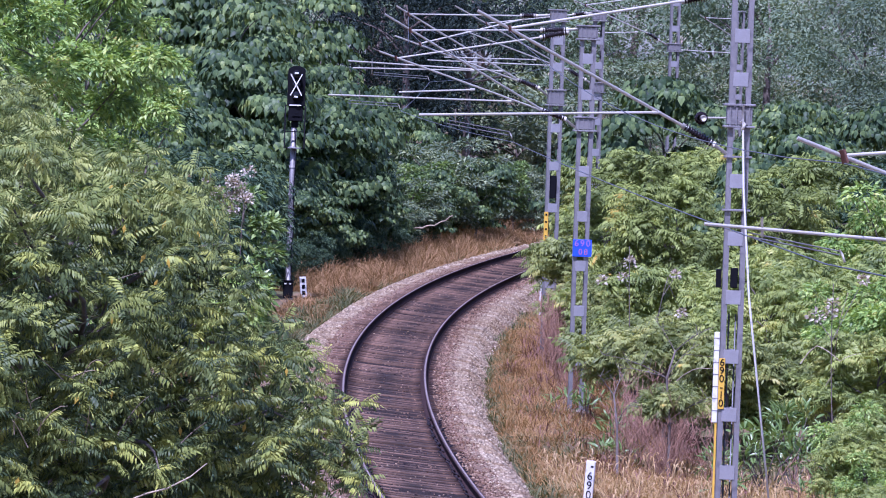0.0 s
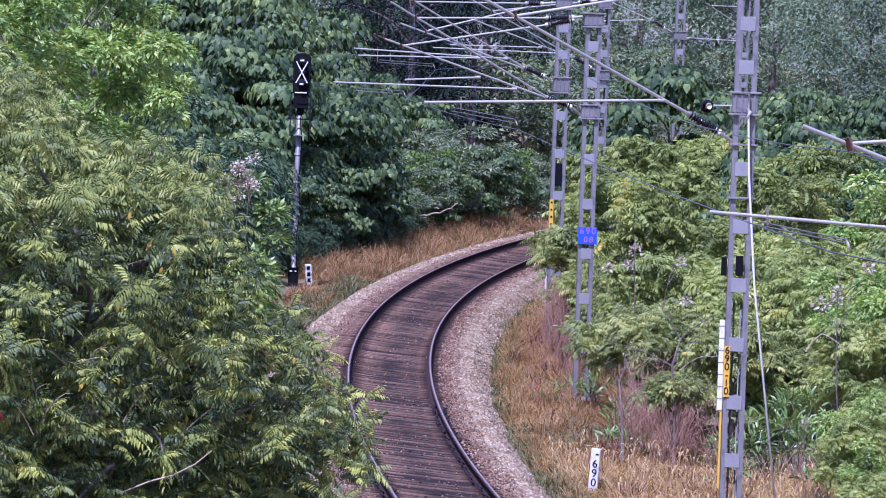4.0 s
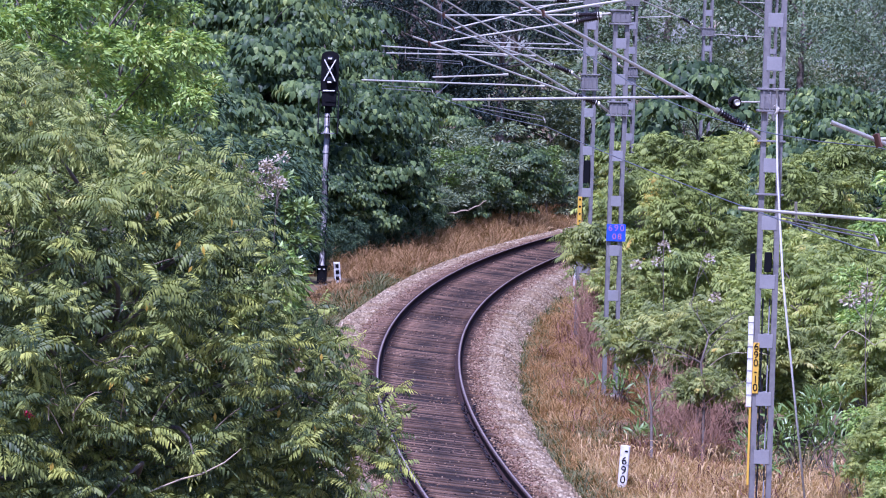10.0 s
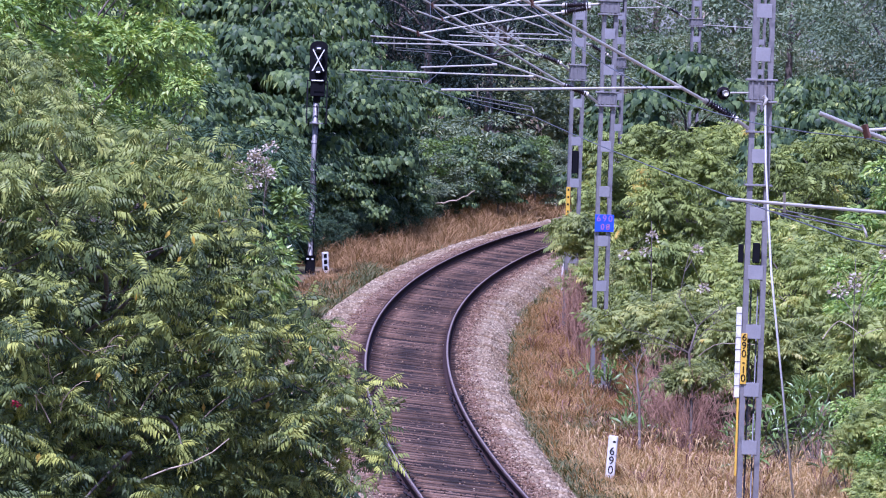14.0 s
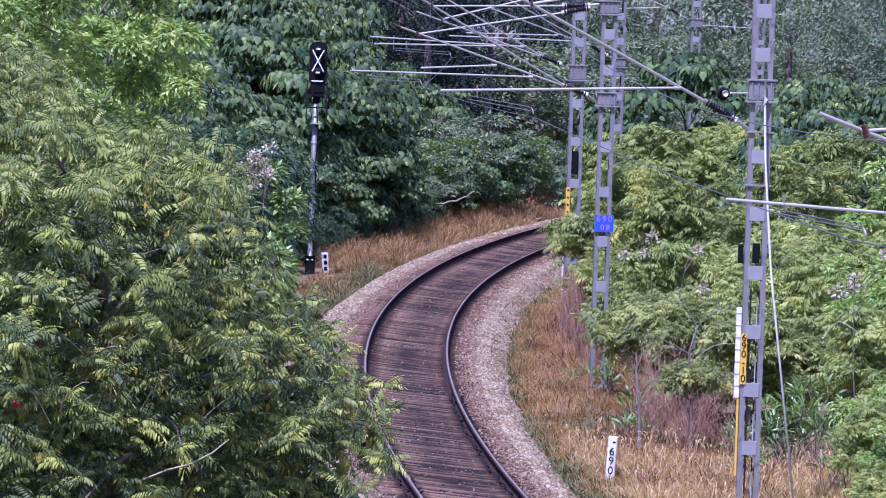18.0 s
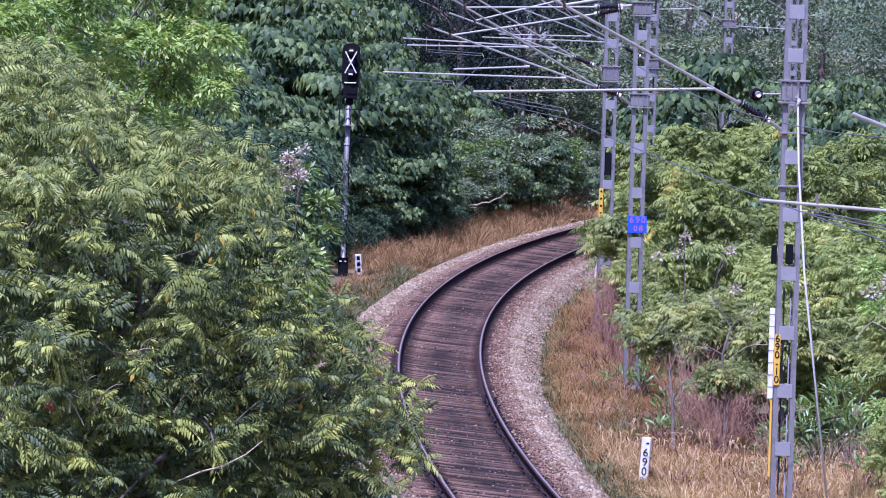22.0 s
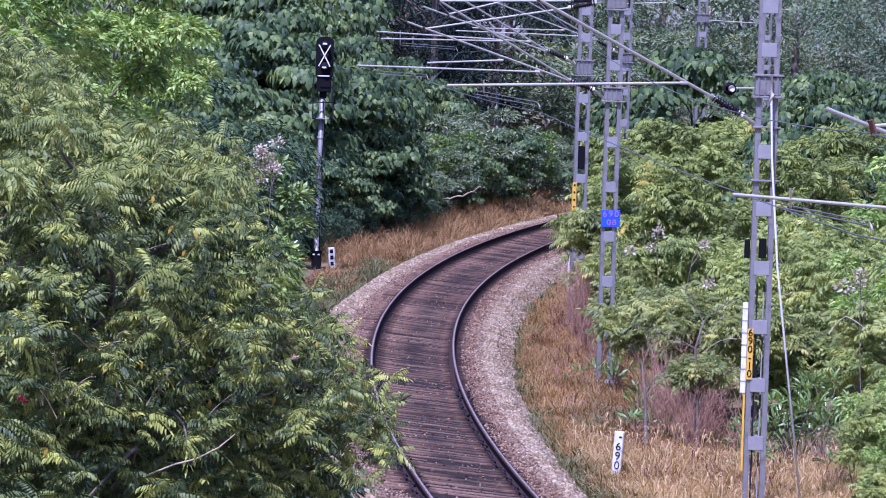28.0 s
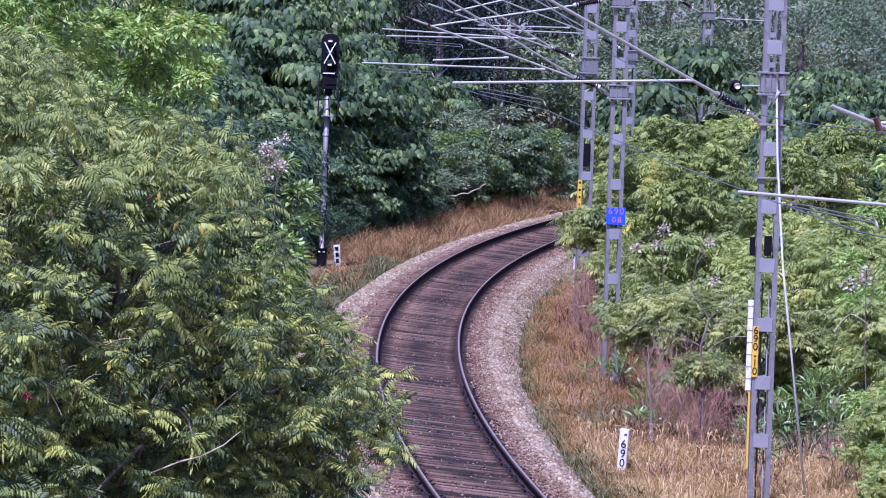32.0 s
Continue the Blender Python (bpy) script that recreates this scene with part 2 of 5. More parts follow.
M["sleeper"] = sleepermat()
for key in ("sleeper", "bed", "shoulder", "soil", "stone", "dirty_stone", "dark_stone", "rail_side", "rail_top", "clip", "black"):
    M[key].node_tree.nodes["Principled BSDF"].inputs["Specular IOR Level"].default_value = 0.03 if key == "rail_side" else 0.12
M["feather"] = leafmat("feather_leaf", [(0, (0.02, 0.038, 0.019)), (0.38, (0.09, 0.122, 0.04)), (0.66, (0.235, 0.275, 0.064)), (0.9, (0.46, 0.475, 0.1))], 0.48, 0.16, 1.2, spec=0.2, drift=0.25)
M["bush"] = leafmat("bush_leaf", [(0, (0.055, 0.08, 0.034)), (0.35, (0.17, 0.21, 0.07)), (0.68, (0.34, 0.38, 0.115)), (0.88, (0.48, 0.47, 0.15)), (0.97, (0.62, 0.44, 0.1))], 0.48, 0.36, 0.8, spec=0.25, drift=0.5)
M["bush_green"] = leafmat("green_bush_leaf", [(0, (0.055, 0.085, 0.032)), (0.35, (0.2, 0.26, 0.074)), (0.72, (0.4, 0.455, 0.125)), (0.92, (0.56, 0.55, 0.17)), (0.98, (0.6, 0.45, 0.12))], 0.48, 0.36, 0.8, spec=0.25, drift=0.5)
M["bush_yellow"] = leafmat("yellow_green_bush_leaf", [(0, (0.0485, 0.0706, 0.0235)), (0.35, (0.155, 0.198, 0.051)), (0.7, (0.301, 0.358, 0.0882)), (0.86, (0.446, 0.46, 0.108)), (0.95, (0.582, 0.364, 0.0735))], 0.5, 0.26, 0.9, spec=0.2, drift=0.6)
M["feather_young"] = leafmat("young_feather_leaf", [(0, (0.04, 0.066, 0.022)), (0.4, (0.165, 0.21, 0.055)), (0.75, (0.34, 0.38, 0.1)), (0.95, (0.5, 0.49, 0.16))], 0.48, 0.2, 2.0, spec=0.2, drift=0.3)
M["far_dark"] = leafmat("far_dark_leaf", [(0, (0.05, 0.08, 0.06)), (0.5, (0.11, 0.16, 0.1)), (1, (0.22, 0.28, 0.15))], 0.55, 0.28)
M["broad"] = leafmat("broad_leaf", [(0, (0.016, 0.03, 0.02)), (0.4, (0.064, 0.108, 0.048)), (0.75, (0.19, 0.262, 0.088)), (0.95, (0.45, 0.51, 0.16))], 0.46, 0.32, spec=0.2, drift=0.45)
M["long"] = leafmat("long_shining_leaf", [(0, (0.055, 0.1, 0.03)), (0.5, (0.17, 0.26, 0.075)), (1, (0.4, 0.5, 0.17))], 0.32, 0.32, spec=0.55)
M["lance"] = leafmat("bright_lance_leaf", [(0, (0.034, 0.068, 0.02)), (0.36, (0.165, 0.27, 0.062)), (0.68, (0.37, 0.5, 0.13)), (0.88, (0.58, 0.64, 0.22)), (0.97, (0.6, 0.42, 0.12))], 0.4, 0.36, 1.2, spec=0.35, drift=0.4)
# near-black blue-green: the shade of the wood's hollow, put into the leaf colour
M["deep"] = leafmat("hollow_shade_leaf", [(0, (0.008, 0.014, 0.014)), (0.5, (0.022, 0.035, 0.03)), (1, (0.07, 0.095, 0.07))], 0.6, 0.15, spec=0.08)
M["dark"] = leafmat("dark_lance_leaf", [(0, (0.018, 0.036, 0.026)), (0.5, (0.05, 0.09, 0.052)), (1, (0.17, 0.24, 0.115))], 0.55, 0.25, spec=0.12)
# lighter and bluer stops: distance haze mixed into the leaf colour
M["far"] = leafmat("far_haze_leaf", [(0, (0.055, 0.085, 0.06)), (0.3, (0.13, 0.185, 0.115)), (0.62, (0.22, 0.285, 0.175)), (0.82, (0.34, 0.36, 0.24)), (0.95, (0.38, 0.29, 0.24))], 0.7, 0.3, 0.5, spec=0.1, drift=0.6)
M["scrub"] = leafmat("scrub_leaf", [(0, (0.0432, 0.0675, 0.0507)), (0.5, (0.142, 0.192, 0.117)), (0.85, (0.383, 0.432, 0.224)), (0.95, (0.652, 0.513, 0.389))], 0.5, 0.28, drift=0.45)
M["grass_dry"] = leafmat("dry_grass", [(0, (0.1, 0.0512, 0.0232)), (0.3, (0.25, 0.14, 0.0585)), (0.7, (0.415, 0.264, 0.116)), (1, (0.64, 0.478, 0.254))], 0.8, 0.35, 0.55, spec=0.12, drift=0.5)
M["grass_bank"] = leafmat("bank_grass", [(0, (0.0791, 0.0473, 0.0222)), (0.3, (0.207, 0.123, 0.057)), (0.7, (0.371, 0.236, 0.116)), (1, (0.563, 0.414, 0.227))], 0.8, 0.3, 0.35, spec=0.1, drift=0.5)
M["grass_pale"] = leafmat("pale_grass", [(0, (0.23, 0.133, 0.0568)), (0.4, (0.45, 0.305, 0.138)), (1, (0.74, 0.576, 0.314))], 0.8, 0.35, 0.55, spec=0.12, drift=0.5)
M["plume"] = leafmat("seed_plume", [(0, (0.33, 0.207, 0.103)), (0.5, (0.48, 0.335, 0.172)), (1, (0.66, 0.502, 0.292))], 0.8, 0.35, 0.6, spec=0.1, drift=0.4)
M["grass_red"] = leafmat("dead_red_stalk", [(0, (0.1, 0.05, 0.04)), (0.5, (0.2, 0.1, 0.08)), (1, (0.3, 0.18, 0.14))], 0.8, 0.2, 0.9)
M["grass_green"] = leafmat("green_grass", [(0, (0.045, 0.055, 0.026)), (0.5, (0.12, 0.135, 0.055)), (1, (0.26, 0.22, 0.11))], 0.6, 0.3, 0.9)
M["grey_bark"] = mat("weathered_bark", (0.18, 0.142, 0.104), 0.9, 0, 0.35, 8, 60, 0.4)
M["dry_twig"] = mat("dry_tan_twig", (0.36, 0.28, 0.19), 0.9, 0, 0.3, 8, 60, 0.3)
M["twig"] = mat("dead_twig", (0.27, 0.15, 0.095), 0.9, 0, 0.35, 3, 40, 0.2)
M["yellow_leaf"] = leafmat("yellowed_leaf", [(0, (0.45, 0.27, 0.03)), (1, (0.68, 0.5, 0.1))], 0.5, 0.3)
M["red"] = leafmat("crimson_petal", [(0, (0.4, 0.01, 0.05)), (1, (0.6, 0.04, 0.12))], 0.5, 0.3)
M["blossom"] = leafmat("pale_pink_blossom", [(0, (0.25, 0.19, 0.15)), (0.5, (0.5, 0.43, 0.35)), (1, (0.8, 0.75, 0.66))], 0.7, 0.3)

# ---- mesh helpers ----


def part(name, bm, material, parent=None, label="", smooth=False):
    """Links a bmesh as one mesh object under its thing or part."""
    me = bpy.data.meshes.new(name)
    bm.to_mesh(me)
    bm.free()
    if smooth:
        me.polygons.foreach_set("use_smooth", [True] * len(me.polygons))
    return link(name, me, material, parent, label)


def link(name, me, material, parent=None, label=""):
    if material and not me.materials:
        me.materials.append(material)
    ob = new(name, me)
    if parent:
        ob.parent = parent
    if label:
        tagged(ob, label)
    return ob


def thing(name, m, label, category, group="", kind=""):
    ob = new(name)
    ob.matrix_world = m
    ob.empty_display_size = 0.2
    return tagged(ob, label, category, group, kind)


def fast_mesh(name, verts, faces):
    """A mesh from arrays of points (n, 3) and faces (m, 3 or 4)."""
    me = bpy.data.meshes.new(name)
    k = faces.shape[1]
    me.vertices.add(len(verts))
    me.vertices.foreach_set("co", np.ascontiguousarray(verts, dtype=np.float32).ravel())
    me.loops.add(faces.size)
    me.loops.foreach_set("vertex_index", np.ascontiguousarray(faces, dtype=np.int32).ravel())
    me.polygons.add(len(faces))
    me.polygons.foreach_set("loop_start", np.arange(0, faces.size, k, dtype=np.int32))
    me.update(calc_edges=True)
    return me


def scatter(base_v, base_f, pos, rot, size):
    """Copies of a small piece: places (n, 3), turns (n, 3, 3) and sizes (n) or (n, 3)."""
    size = np.asarray(size, float)
    if size.ndim == 1:
        size = np.repeat(size[:, None], 3, 1)
    v = np.einsum("nij,nkj->nki", rot, base_v[None] * size[:, None]) + pos[:, None]
    f = base_f[None] + (np.arange(len(pos)) * len(base_v))[:, None, None]
    return v.reshape(-1, 3), f.reshape(-1, base_f.shape[1])


def merge(*pairs):
    vs, fs, k = [], [], 0
    for v, f in pairs:
        vs.append(v)
        fs.append(f + k)
        k += len(v)
    return np.concatenate(vs), np.concatenate(fs)


def frames(direction, up, twist=0.0, rng=None):
    """Turns whose y axis is direction and whose z axis leans to up."""
    d = direction / np.linalg.norm(direction, axis=1, keepdims=True)
    x = np.cross(d, up)
    x /= np.linalg.norm(x, axis=1, keepdims=True) + 1e-9
    z = np.cross(x, d)
    if twist and rng is not None:
        a = rng.normal(0, twist, len(d))[:, None]
        x, z = x * np.cos(a) + z * np.sin(a), z * np.cos(a) - x * np.sin(a)
    return np.stack([x, d, z], 2)


def tube_arrays(points, radii, sides=6):
    """A round bar along points, as quads."""
    p = np.asarray(points, float)
    r = np.broadcast_to(np.asarray(radii, float), (len(p),))
    t = np.gradient(p, axis=0)
    t /= np.linalg.norm(t, axis=1, keepdims=True) + 1e-9
    ref = np.where(np.abs(t[:, 2:3]) > 0.9, [[1.0, 0, 0]], [[0, 0, 1.0]])
    a = np.cross(t, ref)
    a /= np.linalg.norm(a, axis=1, keepdims=True) + 1e-9
    b = np.cross(t, a)
    ang = np.linspace(0, 2 * np.pi, sides, endpoint=False)
    ring = p[:, None] + r[:, None, None] * (a[:, None] * np.cos(ang)[None, :, None] + b[:, None] * np.sin(ang)[None, :, None])
    v = ring.reshape(-1, 3)
    f = []
    for i in range(len(p) - 1):
        for j in range(sides):
            k = (j + 1) % sides
            f.append((i * sides + j, i * sides + k, (i + 1) * sides + k, (i + 1) * sides + j))
    for i in (0, len(p) - 1):
        for j in range(1, sides - 2, 2):
            f.append(tuple(i * sides + q for q in (0, j, j + 1, j + 2)))
    return v, np.array(f)


def tube(name, points, radii, material, parent=None, sides=8, label=""):
    me = fast_mesh(name, *tube_arrays(points, radii, sides))
    me.polygons.foreach_set("use_smooth", [True] * len(me.polygons))
    return link(name, me, material, parent, label)


def box(sx, sy, sz, at=(0, 0, 0), bevel=0.0, bm=None):
    """A box with its centre at a place, its edges bevelled."""
    own = bm is None
    bm = bm or bmesh.new()
    got = bmesh.ops.create_cube(bm, size=1.0, matrix=Matrix.Translation(at) @ Matrix.Diagonal((sx, sy, sz, 1)))
    if bevel:
        edges = list({e for v in got["verts"] for e in v.link_edges})
        bmesh.ops.bevel(bm, geom=edges, offset=bevel, segments=1, affect="EDGES")
    return bm


def lettering(name, text, size, material, m, parent, spacing=1.0):
    """Raised letters, turned into a mesh."""
    cu = bpy.data.curves.new(name, "FONT")
    cu.body, cu.size, cu.extrude, cu.align_x, cu.align_y, cu.space_line = text, size, 0.004, "CENTER", "CENTER", spacing
    tmp = bpy.data.objects.new(name, cu)
    me = bpy.data.meshes.new_from_object(tmp)
    bpy.data.objects.remove(tmp)
    me.materials.clear()
    ob = link(name, me, material, parent)
    ob.matrix_basis = m
    return ob


# ---- plan: the line curves to the right on one radius ----
CX, CY, RAD, CANT = 641.287, 123.972, 641.928, 0.16


def centre(y):
    return CX - math.sqrt(RAD * RAD - (y - CY) ** 2)


def on_line(y, u, z=0.0):
    """A place beside the line: u metres to the right of its middle, square to it."""
    a = math.asin((y - CY) / RAD)
    return Vector((CX - (RAD - u) * math.cos(a), CY + (RAD - u) * math.sin(a), z))


def canted(u):
    return CANT / 2 - CANT * u / GAUGE


def line_x(y):
    """The middle of the line, carried on straight far away."""
    y = np.asarray(y, float)
    c = np.clip(y, -40, 340)
    base = CX - np.sqrt(RAD ** 2 - (c - CY) ** 2)
    slope = (c - CY) / np.sqrt(RAD ** 2 - (c - CY) ** 2)
    return base + np.clip((y - c) * slope, -300, 300)


PROFILE_U = np.array([-400, -40, -22, -9, -5.5, -4.0, -2.9, -1.2, 1.2, 2.7, 4.2, 6.5, 10, 18, 40, 400.0])
PROFILE_Z = np.array([3.0, 2.2, 0.9, -0.1, -0.45, -0.5, -0.52, -0.6, -0.75, -0.7, -0.82, -0.95, -0.5, 0.6, 1.8, 3.0])


def ground_z(x, y):
    u = np.asarray(x, float) - line_x(y)
    z = np.interp(u, PROFILE_U, PROFILE_Z)
    far_bank = np.clip((np.asarray(y, float) - 182) / 50, 0, 1) * np.clip((-3.2 - u) / 2.5, 0, 1) * 0.55
    z = z + far_bank
    bump = 0.06 * np.sin(x * 1.7 + y * 0.9) + 0.05 * np.sin(x * 0.6 - y * 1.3)
    return z + bump * np.clip((np.abs(u) - 2.5) / 2, 0, 1)


def sweep(profile, y0, y1, step):
    """Quads along the line from a profile of (u, z)."""
    ys = np.arange(y0, y1 + step / 2, step)
    k = len(profile)
    v = np.array([on_line(y, u, z) for y in ys for u, z in profile])
    f = np.array([(i * k + j, i * k + j + 1, (i + 1) * k + j + 1, (i + 1) * k + j) for i in range(len(ys) - 1) for j in range(k - 1)])
    return v, f


# ---- ground ----
def build_ground():
    ys = np.concatenate([[-2500, -600, -150, -40], np.arange(0, 60, 10), np.arange(60, 270, 1.5), np.arange(270, 345, 10), [450, 800, 2500]])
    us = np.concatenate([[-2500, -900, -300, -100, -60], np.arange(-40, -10, 4), np.arange(-10, 14, 0.5), np.arange(14, 44, 4), [60, 100, 300, 900, 2500]])
    y, u = np.meshgrid(ys, us, indexing="ij")
    x = line_x(y) + u
    z = ground_z(x, y)
    v = np.stack([x, y, z], 2).reshape(-1, 3)
    w = len(us)
    f = np.array([(i * w + j, i * w + j + 1, (i + 1) * w + j + 1, (i + 1) * w + j) for i in range(len(ys) - 1) for j in range(w - 1)])
    g = link("ground", fast_mesh("ground", v, f), M["soil"])
    tagged(g, "dry brown earth with patches of green beside the railway", "ground", kind="structure")


build_ground()

# ---- railway track ----
T0, T1 = 40.0, 262.0


def build_track():
    bed = link("ballast_bed", fast_mesh("ballast_bed", *sweep(
        [(-2.95, -0.62), (-2.35, -0.2), (-2.1, 0.0), (-1.45, 0.02), (-0.95, canted(-0.95) - 0.24), (0.95, canted(0.95) - 0.24), (1.45, -0.2), (1.85, -0.28), (2.5, -0.85)], T0, T1, 1.0)), M["shoulder"])
    tagged(bed, "bed of pale pinkish crushed stone under the track", "ballast", kind="structure")
    fill = link("ballast_fill", fast_mesh("ballast_fill", *sweep([(-1.36, canted(-1.36) - 0.21), (-0.95, canted(-0.95) - 0.183), (-0.5, canted(-0.5) - 0.193), (0.5, canted(0.5) - 0.193), (0.95, canted(0.95) - 0.183), (1.4, canted(1.4) - 0.19)], T0, T1, 1.0)), M["bed"], bed, "dark stone fill between the sleepers")
    tagged(fill, kind="stuff")
    track = thing("railway_track", pose(0, 0, 0), "curved broad-gauge railway track with rusty rails on concrete sleepers", "railway track", kind="structure")
    # rail: foot, web and head as one section; the worn top is a strip of its own
    half = [(0.088, -0.172), (0.088, -0.158), (0.022, -0.142), (0.011, -0.13), (0.011, -0.05), (0.036, -0.04), (0.036, -0.006), (0.03, 0.0)]
    section = [(-a, b) for a, b in half] + [(a, b) for a, b in reversed(half)]
    for u0 in (-GAUGE / 2, GAUGE / 2):
        z0 = canted(u0)
        r = link("rail", fast_mesh("rail", *sweep([(u0 + a, z0 + b) for a, b in section], T0, T1, 1.0)), M["rail_side"], track, "dark rusty steel rail")
        top = link("rail_top", fast_mesh("rail_top", *sweep([(u0 - 0.02, z0 + 0.002), (u0 - 0.008, z0 + 0.004), (u0 + 0.012, z0 + 0.004), (u0 + 0.026, z0 + 0.002)], T0, T1, 1.0)), M["rail_top"], r, "worn running surface of the rail")
        link("running_line", fast_mesh("running_line", *sweep([(u0 + a, z0 + 0.006) for a in (-0.004, 0.011)], T0, T1, 1.0)), M["rail_line"], top, "bright line polished by the wheels")
    return bed, track


BED, TRACK = build_track()


# ---- masts ----
def mast_body(name, x, y, z0, z1, label, battens, width=0.36, turn=0.0, plate=True):
    m = thing(name, pose(x, y, z0, 0, 0, turn), label, "railway mast", "overhead line masts")
    h = z1 - z0
    for s in (-1, 1):
        w, f, t = width / 2, 0.085, 0.012
        prof = [(w, -0.12), (w, 0.12), (w - f, 0.12), (w - f, 0.12 - t), (w - t, 0.12 - t), (w - t, -0.12 + t), (w - f, -0.12 + t), (w - f, -0.12)]
        bm = bmesh.new()
        lower = [bm.verts.new((s * a, b, 0)) for a, b in prof]
        upper = [bm.verts.new((s * a, b, h)) for a, b in prof]
        bm.faces.new(lower)
        bm.faces.new(upper)
        for q in range(8):
            bm.faces.new((lower[q], lower[(q + 1) % 8], upper[(q + 1) % 8], upper[q]))
        bmesh.ops.recalc_face_normals(bm, faces=bm.faces)
        part("channel", bm, M["steel"], m)
    for zb in battens:
        for d in (-1, 1):
            part("batten_plate", box(width - 0.11, 0.012, 0.23, (0, d * 0.127, zb - z0), 0.003), M["batten"], m)
    part("cap_plate", box(width + 0.05, 0.3, 0.03, (0, 0, h + 0.015), 0.005), M["batten"], m)
    part("foundation", box(0.6, 0.6, 0.6, (0, 0, -0.28), 0.04), M["concrete"], m, "weathered concrete footing")
    return m


def band(m, z, wide, high=0.36):
    """A bolted bracket round a mast: two flanges and a ribbed face."""
    bm = bmesh.new()
    box(wide, 0.34, high - 0.06, (0, 0, z), 0.01, bm)
    for s in (-1, 1):
        box(wide + 0.1, 0.42, 0.035, (0, 0, z + s * high / 2), 0.006, bm)
    for i in range(4):
        box(0.025, 0.02, high - 0.04, ((i - 1.5) * wide / 4, -0.18, z), bm=bm)
    part("bracket_band", bm, M["steel"], m)


def insulator(name, p, q, parent, sheds=11, r=0.09):
    """Ribbed porcelain on a steel core between two places."""
    p, q = np.array(p, float), np.array(q, float)
    n = sheds * 4 + 1
    t = np.linspace(0, 1, n)
    pts = p + (q - p) * t[:, None]
    rad = np.array([0.045 if i % 4 in (0, 1) else (r if i % 4 == 2 else r * 0.62) for i in range(n)])
    ob = tube(name, pts, rad, M["insulator"], parent, 12, "dark brown ribbed porcelain insulator")
    for e, o in ((p, q), (q, p)):
        d = (o - e) / np.linalg.norm(o - e)
        tube("end_cap", [e - d * 0.05, e + d * 0.06], 0.05, M["tube"], ob, 8, "pale metal end cap")
    return ob


def cantilever(y, rows, label, r=0.022):
    """A hinged arm of tubes over the line, in a plane across it. Rows: the piece, then x, z at both ends."""
    c = thing("cantilever", pose(0, y, 0), label, "cantilever arm", "overhead line cantilevers")
    for kind, x0, z0, x1, z1 in rows:
        p, q = (x0, 0, z0), (x1, 0, z1)
        if kind in ("bins", "sins"):
            insulator("insulator", p, q, c)
        elif kind == "ball":
            ob = tube("insulator", [(x0, -0.14, z0), (x0, -0.12, z0), (x0, -0.02, z0), (x0, 0.1, z0)], [0.07, 0.11, 0.11, 0.05], M["insulator"], c, 14, "dark insulator seen on its end")
            tube("end_cap", [(x0 + 0.035, -0.24, z0), (x0 + 0.03, -0.13, z0)], [0.045, 0.06], M["tube"], ob, 10, "pale metal end cap")
        elif kind in ("blink", "slink"):
            tube("clevis", [p, q], 0.035, M["tube"], c, 6)
        elif kind in ("drop", "wire"):
            tube("dropper", [p, q], 0.014, M["tube"], c, 6)
        elif kind == "steady":
            for dz in ((0.016, -0.016) if y < 60 else (0.03, -0.03)):
                tube("steady_arm", [(x0, dz, z0 + dz), (x1, dz, z1 + dz)], 0.007 if y < 60 else 0.009, M["batten"], c, 6)
            tube("steady_hook", [(x1, 0, z1 + 0.03), (x1 + 0.03, 0, z1 - 0.02), (x1 + 0.05, 0, z1 - 0.08)], 0.012, M["tube"], c, 6)
        else:
            names = dict(bracket="bracket_tube", bracket2="bracket_tube", stay="stay_tube", stay2="stay_tube", reg="register_arm", reg2="register_arm", ballrod="rod")
            k = {"bracket": 1.1, "bracket2": 1.0, "ballrod": 0.6}.get(kind, 0.85)
            tube(names[kind], [p, q], r * k, M["tube"], c, 8)
            if kind.startswith("stay"):
                tube("clamp", [(x0 - 0.02, 0, z0 + 0.05), (x0 + 0.02, 0, z0 - 0.07)], 0.034, M["rust"], c, 7, "rusty clamp")
            if kind.startswith("reg"):
                tube("end_fitting", [(x1 - 0.06, 0, z1), (x1 + 0.05, 0, z1)], 0.035, M["tube"], c, 6)
    return c


